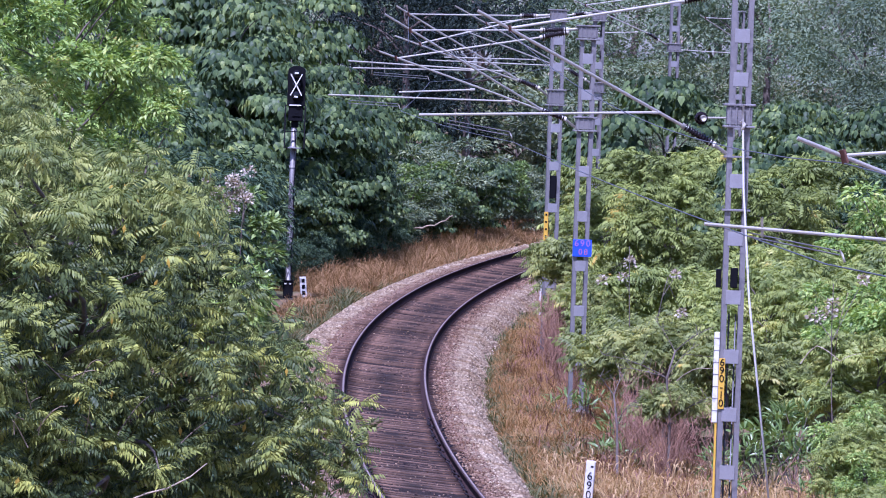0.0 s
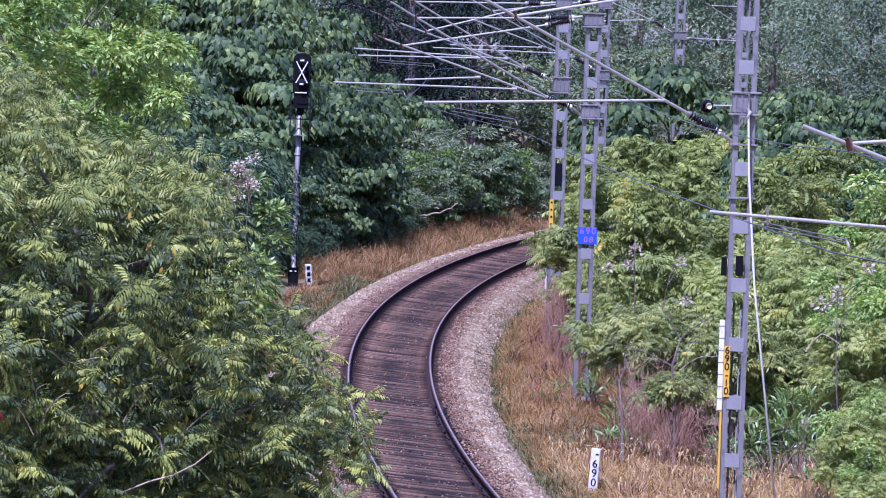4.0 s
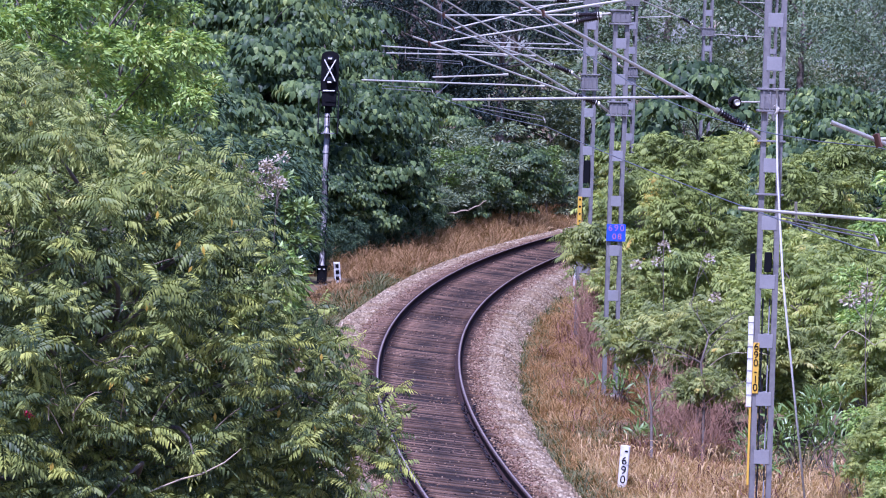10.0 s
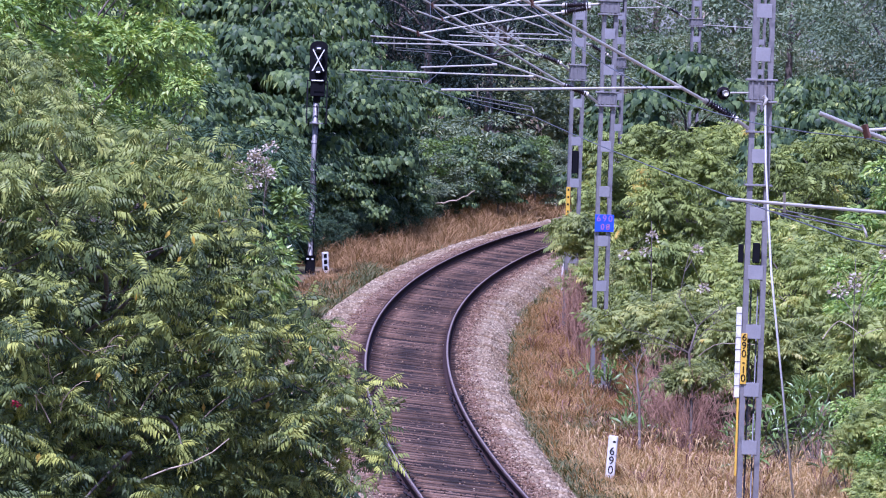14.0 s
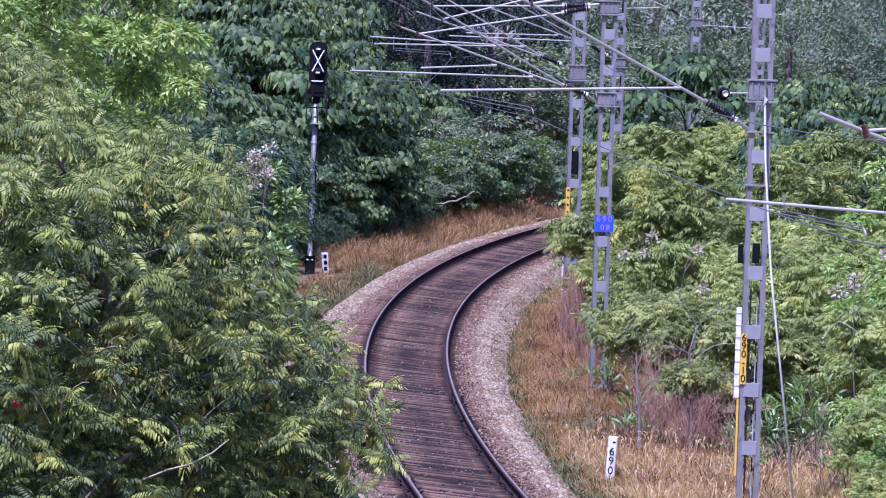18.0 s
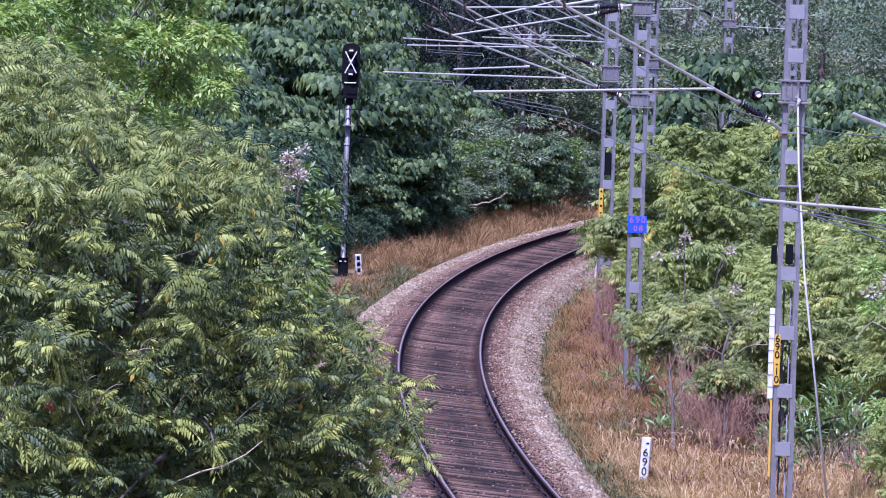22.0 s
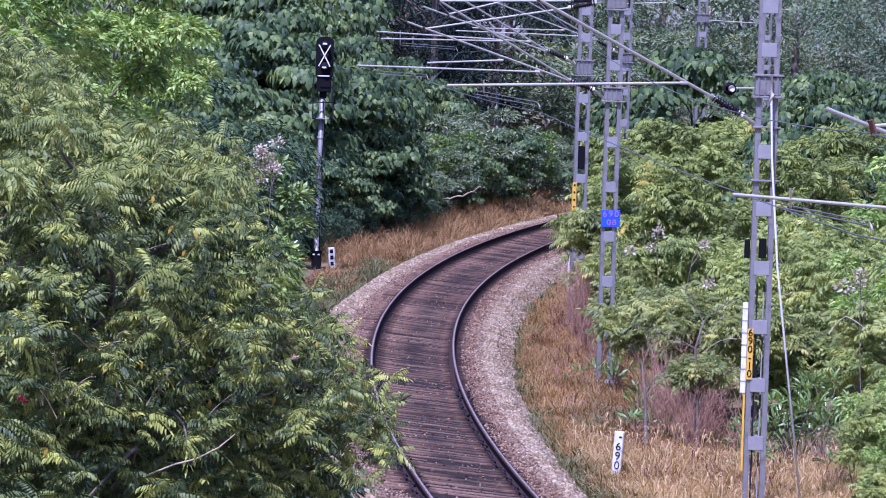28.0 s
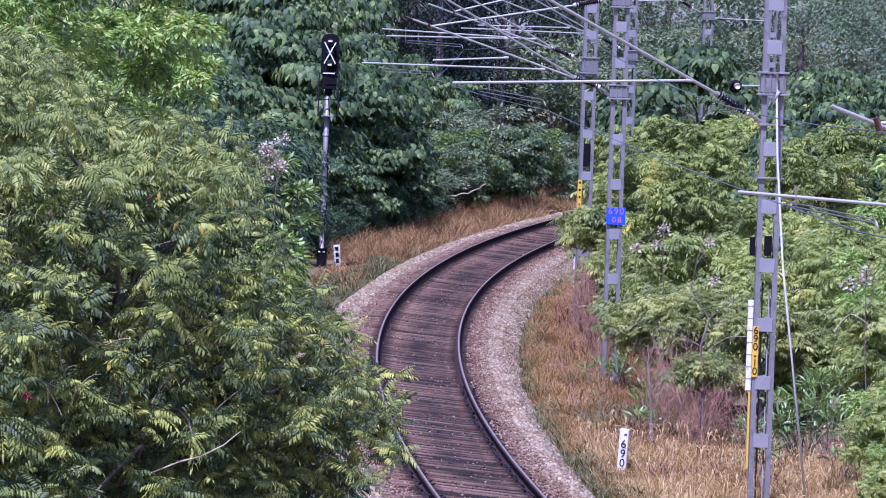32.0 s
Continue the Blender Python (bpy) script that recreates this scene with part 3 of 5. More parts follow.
def build_masts():
    grey = "grey steel lattice mast with batten plates"
    m10 = mast_body("railway_mast", 5.22, 93, -1.0, 8.4, grey + ", with a yellow number strip", [0.28, 1.24, 2.2, 3.18, 4.15, 5.1, 6.78, 7.5], 0.36)
    zl = 1.0
    band(m10, 6.18 + zl, 0.42, 0.36)
    for zb in (5.5, 4.62):
        part("angle_bar", box(0.46, 0.34, 0.03, (0, 0, zb + zl), 0.004), M["steel"], m10)
    part("black_box", box(0.12, 0.14, 0.33, (0.01, 0, 3.5 + zl), 0.01), M["black"], m10, "black metal box between the channels")
    part("black_box", box(0.09, 0.1, 0.3, (-0.24, 0.05, 3.48 + zl), 0.01), M["black"], m10, "black metal box on the side")
    for sx in (-0.05, 0.06):
        tube("cable", [(sx, 0.05, 0.3), (sx, 0.05, 2.9 + zl)], 0.015, M["wire"], m10, 6, "dark cable run inside the mast")
    board = part("marker_board", box(0.09, 0.05, 1.5, (-0.24, -0.1, 1.85 + zl), 0.01), M["white"], m10, "narrow white upright board")
    for i in range(7):
        part("board_joint", box(0.094, 0.006, 0.012, (-0.24, -0.127, 1.3 + i * 0.2 + zl)), M["steel"], board)
    strip = part("number_strip", box(0.1, 0.012, 0.84, (-0.145, -0.146, 1.75 + zl), 0.003), M["yellow"], m10, "yellow strip with black figures")
    for i, ch in enumerate("690-10"):
        lettering("figure", ch, 0.17, M["black"], pose(-0.145, -0.156, 2.1 - i * 0.135 + zl, 90, 0, 0), strip)
    part("lower_strip", box(0.035, 0.02, 1.35, (-0.215, -0.1, 0.48 + zl), 0.003), M["yellow"], m10, "thin yellow painted strip")
    cable = tube("earth_cable", [(0.05, -0.25, 6.37 + zl), (0.06, -0.25, 5.9 + zl), (0.1, -0.25, 5 + zl), (0.25, -0.3, 3.2 + zl), (0.8, -0.35, -0.95 + zl)], 0.02, M["white"], m10, 6, "white cable slanting to the ground")
    tube("cable_hook", [(0.02, -0.25, 6.1 + zl), (0.08, -0.25, 6.05 + zl), (0.04, -0.25, 5.95 + zl)], 0.03, M["tube"], m10, 6)

    zl = 0.72
    m8 = mast_body("railway_mast", 3.60, 125, -0.72, 7.8, grey + ", with a blue number plate", [0.4, 1.5, 2.5, 3.6, 4.6, 6.3, 7.1], 0.34, 3)
    band(m8, 7.68 + zl, 0.42, 0.3)
    band(m8, 5.65 + zl, 0.42, 0.3)
    sign = part("number_plate", box(0.42, 0.02, 0.38, (0.02, -0.17, 2.9 + zl), 0.004), M["blue"], m8, "blue enamel plate with reddish figures")
    for i, ch in enumerate("690"):
        lettering("figure", ch, 0.2, M["pink"], pose(-0.11 + 0.13 * i, -0.186, 3.0 + zl, 90, 0, 0), sign)
    for i, ch in enumerate("08"):
        lettering("figure", ch, 0.18, M["orange"], pose(-0.02 + 0.12 * i, -0.186, 2.81 + zl, 90, 0, 0), sign)

    m6 = mast_body("railway_mast", 3.47, 148, -0.72, 8.35, grey + ", with yellow strip", [1.2, 2.2, 3.2, 4.3, 5.3, 6.9, 7.6], 0.36, 5)
    band(m6, 8.25 + zl, 0.42, 0.3)
    band(m6, 6.1 + zl, 0.42, 0.4)
    part("black_box", box(0.17, 0.14, 0.6, (0, 0, 3.75 + zl), 0.01), M["black"], m6, "tall black box between the channels")
    s6 = part("number_strip", box(0.11, 0.012, 0.75, (-0.16, -0.146, 2.72 + zl), 0.003), M["yellow"], m6, "yellow strip with black figures")
    for i in range(4):
        part("figure_bar", box(0.045, 0.008, 0.05, (-0.16, -0.156, 2.45 + 0.19 * i + zl)), M["black"], s6)

    m5 = mast_body("railway_mast", 5.58, 182, -0.72, 8.75, grey, [1.2, 2.2, 3.2, 4.2, 5.2, 6.0, 7.0, 7.8], 0.34, 12)
    band(m5, 8.6 + zl, 0.42, 0.3)
    band(m5, 6.3 + zl, 0.42, 0.3)
    m4 = mast_body("railway_mast", 9.8, 222, -0.72, 10.3, grey + ", standing before the far trees", [2.2, 3.4, 4.6, 5.9, 7.2, 8.6, 9.6], 0.38, 9)
    band(m4, 7.85 + zl, 0.5, 0.3)
    band(m4, 6.3 + zl, 0.5, 0.2)
    m3 = mast_body("railway_mast", 13.65, 245, -0.72, 9.6, grey, [2.2, 3.4, 4.6, 5.9, 7.2, 8.6], 0.36, 10)
    m12 = mast_body("railway_mast", 7.6, 50, -0.72, 8.0, grey, [0.3, 1.3, 2.3, 3.3, 4.3, 5.6, 6.8], 0.36, -6)

    arm = "arm of pale galvanised tubes and insulators over the track"
    cantilever(93, [("bracket", 0.84, 7.77, 4.32, 5.97), ("bins", 4.32, 5.97, 4.79, 5.71), ("blink", 4.79, 5.71, 5.06, 5.53), ("stay", 1.39, 7.50, 4.24, 8.05), ("sins", 4.24, 8.05, 4.71, 8.15),
                    ("slink", 4.71, 8.15, 5.08, 8.22), ("reg", -0.07, 6.02, 3.84, 6.19), ("drop", 0.53, 6.13, 0.54, 5.91), ("steady", 0.40, 5.92, 1.43, 5.76), ("ball", 4.59, 6.12, 4.59, 6.12), ("ballrod", 4.64, 6.13, 5.06, 6.14)], arm, 0.025)
    cantilever(125, [("bracket", -0.93, 7.94, 2.63, 5.94), ("bracket2", -1.02, 7.11, 2.63, 5.92), ("bins", 2.63, 5.93, 3.13, 5.76), ("blink", 3.13, 5.76, 3.45, 5.52), ("stay", -0.34, 7.60, 2.58, 7.70),
                     ("sins", 2.58, 7.70, 3.11, 7.73), ("slink", 3.11, 7.73, 3.44, 7.76), ("stay2", -0.64, 6.97, 2.58, 7.55), ("sins", 2.58, 7.55, 3.12, 7.67), ("reg", -2.12, 6.11, 1.90, 6.10), ("reg2", -0.55, 6.22, 1.08, 6.33),
                     ("drop", -1.43, 6.23, -1.42, 6.03), ("steady", -1.67, 5.97, -0.57, 5.93)], arm)
    cantilever(148, [("bracket", -0.81, 8.37, 2.48, 6.53), ("bracket2", -0.82, 7.58, 2.48, 6.50), ("bins", 2.48, 6.52, 2.98, 6.35), ("blink", 2.98, 6.35, 3.30, 6.11), ("stay", -0.47, 8.16, 2.50, 8.22),
                     ("sins", 2.50, 8.22, 2.87, 8.23), ("slink", 2.87, 8.23, 3.44, 8.28), ("stay2", -0.14, 7.40, 2.58, 8.14), ("reg", -2.01, 6.88, 2.00, 6.75), ("reg2", -1.89, 6.70, 1.26, 6.74),
                     ("drop", -1.39, 6.94, -1.38, 6.55), ("drop", -1.05, 6.8, -1.05, 6.6), ("steady", -1.34, 6.57, 0.08, 6.51)], arm)
    cantilever(182, [("bracket", 0.91, 8.78, 4.65, 6.84), ("bracket2", 1.25, 7.98, 4.65, 6.82), ("bins", 4.65, 6.84, 5.17, 6.56), ("blink", 5.17, 6.56, 5.54, 6.32), ("stay", 1.95, 8.25, 4.77, 8.63), ("sins", 4.77, 8.63, 5.14, 8.68),
                     ("slink", 5.14, 8.68, 5.46, 8.69), ("reg", 0.08, 7.00, 4.06, 6.96), ("reg2", 0.62, 7.11, 3.54, 7.13)], arm)
    cantilever(222, [("bracket", 5.46, 9.72, 8.74, 8.38), ("bins", 8.74, 8.38, 9.15, 8.15), ("blink", 9.15, 8.15, 9.70, 7.85), ("stay", 6.25, 9.41, 8.69, 9.82), ("slink", 8.69, 9.82, 9.70, 9.96), ("reg", 6.51, 8.31, 8.29, 8.41)], arm)
    cantilever(245, [("bracket", 11.88, 9.42, 13.5, 8.42), ("stay", 12.13, 9.30, 13.5, 9.29), ("reg", 11.07, 7.87, 13.5, 7.80)], arm)
    cantilever(50, [("bracket", 3.33, 6.31, 6.81, 5.06), ("bins", 6.81, 5.06, 7.27, 4.90), ("blink", 7.27, 4.90, 7.52, 4.79), ("stay", 3.75, 6.17, 6.76, 6.47), ("sins", 6.76, 6.47, 7.21, 6.51),
                    ("slink", 7.21, 6.51, 7.51, 6.54), ("reg", 2.53, 5.52, 6.30, 5.32), ("drop", 3.04, 5.59, 3.05, 5.42), ("steady", 2.92, 5.44, 3.74, 5.30)], arm, 0.018)
    # wires along the line
    def wire(points, label, r=0.006, sag=0.12):
        p = np.array(points, float)
        out = []
        for a, b in zip(p[:-1], p[1:]):
            for k in np.linspace(0, 1, 10, endpoint=False):
                out.append(a + (b - a) * k - np.array([0, 0, sag * 4 * k * (1 - k)]))
        out.append(p[-1])
        w = tube("overhead_wire", out, r, M["wire"], None, 5)
        tagged(w, label, "wire", "overhead wires")
    wire([(9.5, 5, 5.3), (3.62, 50, 5.2), (1.5, 93, 5.62), (-0.5, 125, 5.8), (0.15, 148, 6.4), (3.6, 182, 6.8), (7.5, 222, 7.6)], "thin dark contact wire strung over the track", 0.007, 0.05)
    wire([(9.6, 5, 6.3), (3.75, 50, 6.1), (1.39, 93, 7.45), (-0.34, 125, 7.55), (-0.47, 148, 8.1), (1.95, 182, 8.2), (6.25, 222, 9.35)], "thin dark carrier wire strung above the contact wire", 0.006, 0.45)


build_masts()


# ---- signal and posts ----
def build_signal():
    s = thing("railway_signal", pose(-3.95, 172, -0.58, 0, 0, 0), "black railway signal on grey pole, crossed with white X", "railway signal")
    tube("pole", [(0, 0, 0), (0.01, 0, 3.0), (0.02, 0, 5.55)], [0.095, 0.088, 0.085], M["steel"], s, 14, "weathered grey tubular pole")
    for z in (1.8, 2.6, 3.3, 4.15, 4.75):
        tube("collar", [(0.01, 0, z), (0.01, 0, z + 0.06)], 0.105, M["steel"], s, 12)
    tube("cable", [(0.1, -0.08, 0.4), (0.06, -0.1, 1.6), (0.13, -0.06, 2.4), (0.07, -0.1, 3.4), (0.12, -0.08, 4.6), (0.05, -0.1, 5.3)], 0.018, M["black"], s, 5, "black cable twisted up the pole")
    bm = box(0.3, 0.22, 0.52, (0, 0, 0.41), 0.02)
    part("junction_box", bm, M["black"], s, "black box at the foot of the pole")
    part("box_lid", box(0.34, 0.26, 0.04, (0, 0, 0.69), 0.01), M["black"], s)
    part("base", box(0.36, 0.36, 0.26, (0, 0, 0.02), 0.03), M["concrete"], s)
    for sx in (-0.08, 0.06):
        part("white_tag", box(0.07, 0.01, 0.04, (sx, -0.135, 0.6)), M["white"], s)
    # head: a tall black case with a rounded top, hoods and lenses, a narrower lower case
    bm = bmesh.new()
    n = 10
    outline = [(-0.27, -0.62)] + [(-0.27 + 0.0, 0.42)] + [(-0.2 * math.cos(math.pi * i / n) * 1.35, 0.42 + 0.16 * math.sin(math.pi * i / n)) for i in range(1, n)] + [(0.27, 0.42), (0.27, -0.62)]
    front = [bm.verts.new((a, -0.05, b)) for a, b in outline]
    back = [bm.verts.new((a, 0.05, b)) for a, b in outline]
    bm.faces.new(front)
    bm.faces.new(list(reversed(back)))
    for i in range(len(outline)):
        j = (i + 1) % len(outline)
        bm.faces.new((front[j], front[i], back[i], back[j]))
    bmesh.ops.recalc_face_normals(bm, faces=bm.faces)
    head = part("head_plate", bm, M["black"], s, "black rounded backing plate")
    head.location = (0.06, -0.1, 6.68)
    for zc in (0.32, 0.0, -0.32):
        tube("hood", [(0, -0.05, zc), (0, -0.1, zc), (0, -0.3, zc + 0.0)], [0.13, 0.125, 0.13], M["black"], head, 14)
        tube("lens", [(0, -0.302, zc), (0, -0.306, zc)], [0.11, 0.105], M["lens"], head, 14)
    for sx in (-1, 1):
        b = part("cross_bar", box(0.034, 0.012, 0.74, (0, 0, 0)), M["white"], head, "white board of the cross")
        b.matrix_basis = pose(0, -0.33 - 0.008 * sx, 0.0, 0, sx * 28, 0)
    for zc in (0.36, -0.36):
        part("white_tag", box(0.12, 0.012, 0.05, (0, -0.34, zc)), M["white"], head)
    part("white_line", box(0.36, 0.012, 0.035, (-0.01, -0.33, -0.62)), M["white"], head)
    part("lower_case", box(0.44, 0.24, 0.5, (0.06, -0.1, 5.82), 0.02), M["black"], s)
    part("neck", box(0.22, 0.2, 0.35, (0.04, 0, 5.55), 0.02), M["black"], s)
    for sx in (-0.3, 0.3):
        tube("guard_rail", [(sx + 0.05, -0.25, 4.75), (sx + 0.05, -0.25, 6.05)], 0.022, M["black"], s, 6)
    for z in (4.75, 5.25, 6.05):
        tube("guard_bar", [(-0.26, -0.25, z), (0.36, -0.25, z)], 0.018, M["black"], s, 6)
        tube("guard_bar", [(-0.26, -0.25, z), (-0.26, 0.1, z)], 0.018, M["black"], s, 6)
    part("foot_plate", box(0.4, 0.36, 0.03, (0.05, -0.1, 4.75), 0.005), M["steel"], s)


build_signal()


def marker(x, y, z, h, w, label, turn=0.0, tilt=0.0, bars=4):
    p = thing("marker_post", pose(x, y, z, 0, tilt, turn), label, "marker post", "white line-side posts")
    part("slab", box(w, 0.1, h, (0, 0, h / 2), 0.012), M["white"], p)
    return p


def build_markers():
    a = marker(3.1, 98.1, -0.72, 0.76, 0.16, "leaning white concrete post with black painted figures in dry grass", -10, 3)
    for i, ch in enumerate("690"):
        lettering("figure", ch, 0.2, M["black"], pose(0.005, -0.055, 0.49 - i * 0.165, 90, 0, 0), a)
    part("figure_bar", box(0.05, 0.008, 0.03, (0.03, -0.053, 0.66)), M["black"], a)
    b = marker(3.74, 167.8, -0.72, 1.3, 0.17, "tall white concrete post half hidden by dry stalks", 12)
    for i in range(4):
        part("figure_bar", box(0.09, 0.01, 0.1, (0, -0.054, 0.55 + i * 0.17)), M["black"], b)
    c = marker(-3.5, 174.5, -0.6, 0.75, 0.2, "short white post with black figures beside the signal", 8, -5)
    for i in range(3):
        part("figure_bar", box(0.1, 0.01, 0.12, (0, -0.054, 0.25 + i * 0.19)), M["black"], c)


build_markers()

# ---- leaves, crowns and trees ----
LEAFLET_V = np.array([(0, 0, 0), (0.16, 0.42, -0.03), (0, 1, -0.16), (-0.16, 0.42, -0.03), (0, 0.45, 0.035)])
LEAFLET_F = np.array([(0, 1, 4), (1, 2, 4), (2, 3, 4), (3, 0, 4)])
LANCE_V = np.array([(0, 0, 0), (0.12, 0.4, 0.02), (0, 1, -0.18), (-0.12, 0.4, 0.02)])
LANCE_F = np.array([(0, 1, 2), (0, 2, 3)])
HEART_V = np.array([(0, 0, 0), (0.28, -0.04, -0.03), (0.4, 0.36, -0.08), (0, 1.05, -0.24), (-0.4, 0.36, -0.08), (-0.28, -0.04, -0.03), (0, 0.45, 0.02)])
HEART_F = np.array([(i, i + 1, 6) for i in range(5)] + [(5, 0, 6)])



def frond(rng, length=0.42, pairs=8, leaflet=0.1, droop=0.35, wide=1.0, fine=True):
    """A feathered leaf in one piece: sickle-shaped leaflets hanging in pairs from an arching stalk."""
    t = np.linspace(0, 1, pairs + 2)
    spine = np.stack([0.05 * length * np.sin(2.5 * t + rng.uniform(0, 6)), length * t * (1 - 0.12 * droop * t), length * (0.3 * t - (0.26 + droop) * t * t)], 1)
    across = np.array([0.007 * length, 0, 0])
    v = [q for p in spine for q in (p - across, p + across)]
    f = [q for i in range(pairs + 1) for q in ((2 * i, 2 * i + 1, 2 * i + 3), (2 * i, 2 * i + 3, 2 * i + 2))]

    def blade(base, d1, d2, along, k):
        o, w = v[base], along * k * 0.135 * wide
        if fine:
            a, b = o + d1 * k * 0.34, o + d1 * k * 0.52 + d2 * k * 0.26
            n = len(v)
            v.extend([a + w, a - w * 0.8, b + w * 0.95, b - w * 0.55, o + d1 * k * 0.5 + d2 * k * 0.62])
            f.extend([(base, n, n + 1), (n + 1, n, n + 2), (n + 1, n + 2, n + 3), (n + 3, n + 2, n + 4)])
        else:
            a = o + d1 * k * 0.45
            n = len(v)
            v.extend([a + w * 1.1, a - w, a + d2 * k * 0.6])
            f.extend([(base, n, n + 1), (n + 1, n, n + 2)])

    for i in range(1, pairs + 1):
        k = leaflet * (0.62 + 0.5 * math.sin(math.pi * (0.15 + 0.75 * t[i]))) * rng.uniform(0.88, 1.1)
        for s in (0, 1):
            e = 2 * s - 1
            d1 = np.array([e * rng.uniform(0.65, 0.9), 0.3 + 0.1 * rng.normal(), -0.3 - 0.35 * rng.random()])
            d2 = np.array([e * rng.uniform(0.05, 0.4), 0.2 + 0.3 * t[i] + 0.08 * rng.normal(), -1.0])
            along = np.array([-e * 0.3 + 0.12 * rng.normal(), 0.9, 0.15 * rng.normal()])
            blade(2 * i + s, d1 / np.linalg.norm(d1), d2 / np.linalg.norm(d2), along, k)
    d = spine[-1] - spine[-2]
    d /= np.linalg.norm(d)
    blade(2 * pairs + 2, d, d + np.array([0, 0, -0.3]), np.array([1.0, 0, 0]), leaflet * 0.8)
    return np.array(v), np.array(f)


def shell(rng, n, clumps, fill=0.25, low=-0.55):
    """Places on and inside the skins of ellipsoid clumps, and the ways outwards."""
    vol = np.array([(r[0] * r[1] * r[2]) ** (2 / 3) for _, r in clumps])
    which = rng.choice(len(clumps), n, p=vol / vol.sum())
    d = rng.normal(size=(n, 3))
    d /= np.linalg.norm(d, axis=1, keepdims=True)
    d[:, 2] = np.where(d[:, 2] < low, -d[:, 2], d[:, 2])
    rad = np.where(rng.random(n) < fill, rng.uniform(0.35, 0.9, n), rng.normal(0.97, 0.1, n))
    c = np.array([c for c, _ in clumps])[which]
    r = np.array([r for _, r in clumps])[which]
    return c + d * r * rad[:, None], d


def spray_crown(name, rng, clumps, n, size):
    """A crown of feathered twig ends over ellipsoid clumps."""
    p, d = shell(rng, n, clumps, 0.1, -0.4)
    return whorl_mesh(name, rng, SPRAYS, p, d, size * rng.uniform(0.65, 1.35, n), 0.7)


def crown_mesh(name, rng, clumps, n, piece, size, jitter=0.25, droop=0.6, out=1.0, up=0.6, twist=0.5, fill=0.25, flat=1.0, low=-0.55):
    pieces = piece if isinstance(piece, list) else [piece]
    got = []
    for v, f in pieces:
        k = n // len(pieces)
        p, d = shell(rng, k, clumps, fill, low)
        way = d * np.array([out, out, out * flat]) + rng.normal(0, 0.45, (k, 3)) * np.array([1, 1, 0.5]) + np.array([0, 0, -droop])
        rot = frames(way, d * 0.5 + np.array([0, 0, up]), twist, rng)
        got.append(scatter(v, f, p, rot, size * rng.uniform(1 - jitter, 1 + jitter, k)))
    return fast_mesh(name, *merge(*got))


def crown_clumps(rng, n, centre_at, radii, size, flat=0.75, floor=-0.9):
    """Clumps spread through an ellipsoid, denser to its skin."""
    out = []
    while len(out) < n:
        d = rng.normal(size=3)
        d /= np.linalg.norm(d)
        if d[2] < floor:
            continue
        k = rng.uniform(0.35, 1.0) ** 0.6
        c = np.array(centre_at) + d * np.array(radii) * k
        r = size * rng.uniform(0.7, 1.35)
        out.append((c, np.array([r, r, r * flat])))
    return out


def limb_path(rng, a, b, bend=0.12, n=5):
    a, b = np.array(a, float), np.array(b, float)
    t = np.linspace(0, 1, n)[:, None]
    ln = np.linalg.norm(b - a)
    mid = rng.normal(0, bend * ln, 3)
    return a + (b - a) * t + mid * (4 * t * (1 - t)) * 0.5 + np.array([0, 0, 0.12 * ln]) * (t * (1 - t) * 2)


SWAYING = []


def tree(name, m, rng, label, category, clumps, leaf_args, height, trunk_r, leaf_material, bark="bark", limbs=9, group="", loose=0, loose_piece=None):
    """A tapered trunk with limbs to its clumps, and a crown of leaves."""
    t = thing(name, m, label, category, group)
    top = (0, 0, height * 0.62)
    path = limb_path(rng, (0, 0, -0.3), top, 0.05, 7)
    tube("trunk", path, np.linspace(trunk_r, trunk_r * 0.35, 7), M[bark], t, 9)
    order = rng.permutation(len(clumps))[:limbs]
    for i in order:
        c = clumps[i][0]
        k = int(np.clip(np.searchsorted(path[:, 2], c[2] * 0.72), 2, 6))
        tube("limb", limb_path(rng, path[k], c, 0.16, 7), np.linspace(trunk_r * 0.28, 0.01, 7), M[bark], t, 6)
    make = crown_mesh if "piece" in leaf_args else spray_crown
    c = link("crown", make("crown", rng, clumps, **leaf_args), leaf_material, t)
    tagged(c, kind="stuff")
    if loose:
        v, f = loose_piece
        lm = fast_mesh("leaf", v, f)
        p, d = shell(rng, loose, clumps, 0.0)
        way = d * leaf_args.get("out", 1.0) + rng.normal(0, 0.4, (loose, 3)) + np.array([0, 0, -leaf_args.get("droop", 0.6)])
        rot = frames(way, d * 0.5 + np.array([0, 0, 0.6]), 0.4, rng)
        sz = leaf_args["size"] * rng.uniform(0.9, 1.25, loose)
        for q in range(loose):
            lf = link("leaf", lm, leaf_material, t)
            lf.matrix_basis = Matrix([(*(rot[q][r] * sz[q]), p[q][r]) for r in range(3)] + [(0, 0, 0, 1)])
    return t


def copies(src, places):
    """Copies of a tree: x, y, turn, size."""
    for x, y, turn, k in places:
        z = float(ground_z(x, y))
        o = copy_thing(src, pose(x, y, z, 0, 0, turn))
        o.scale = (k, k, k * (0.94 + 0.12 * ((turn * 7) % 10) / 10))


def put(x, y, turn=0.0):
    return pose(x, y, float(ground_z(x, y)), 0, 0, turn)


FROND = frond(np.random.default_rng(5), 1.0, 8, 0.275, 0.3)


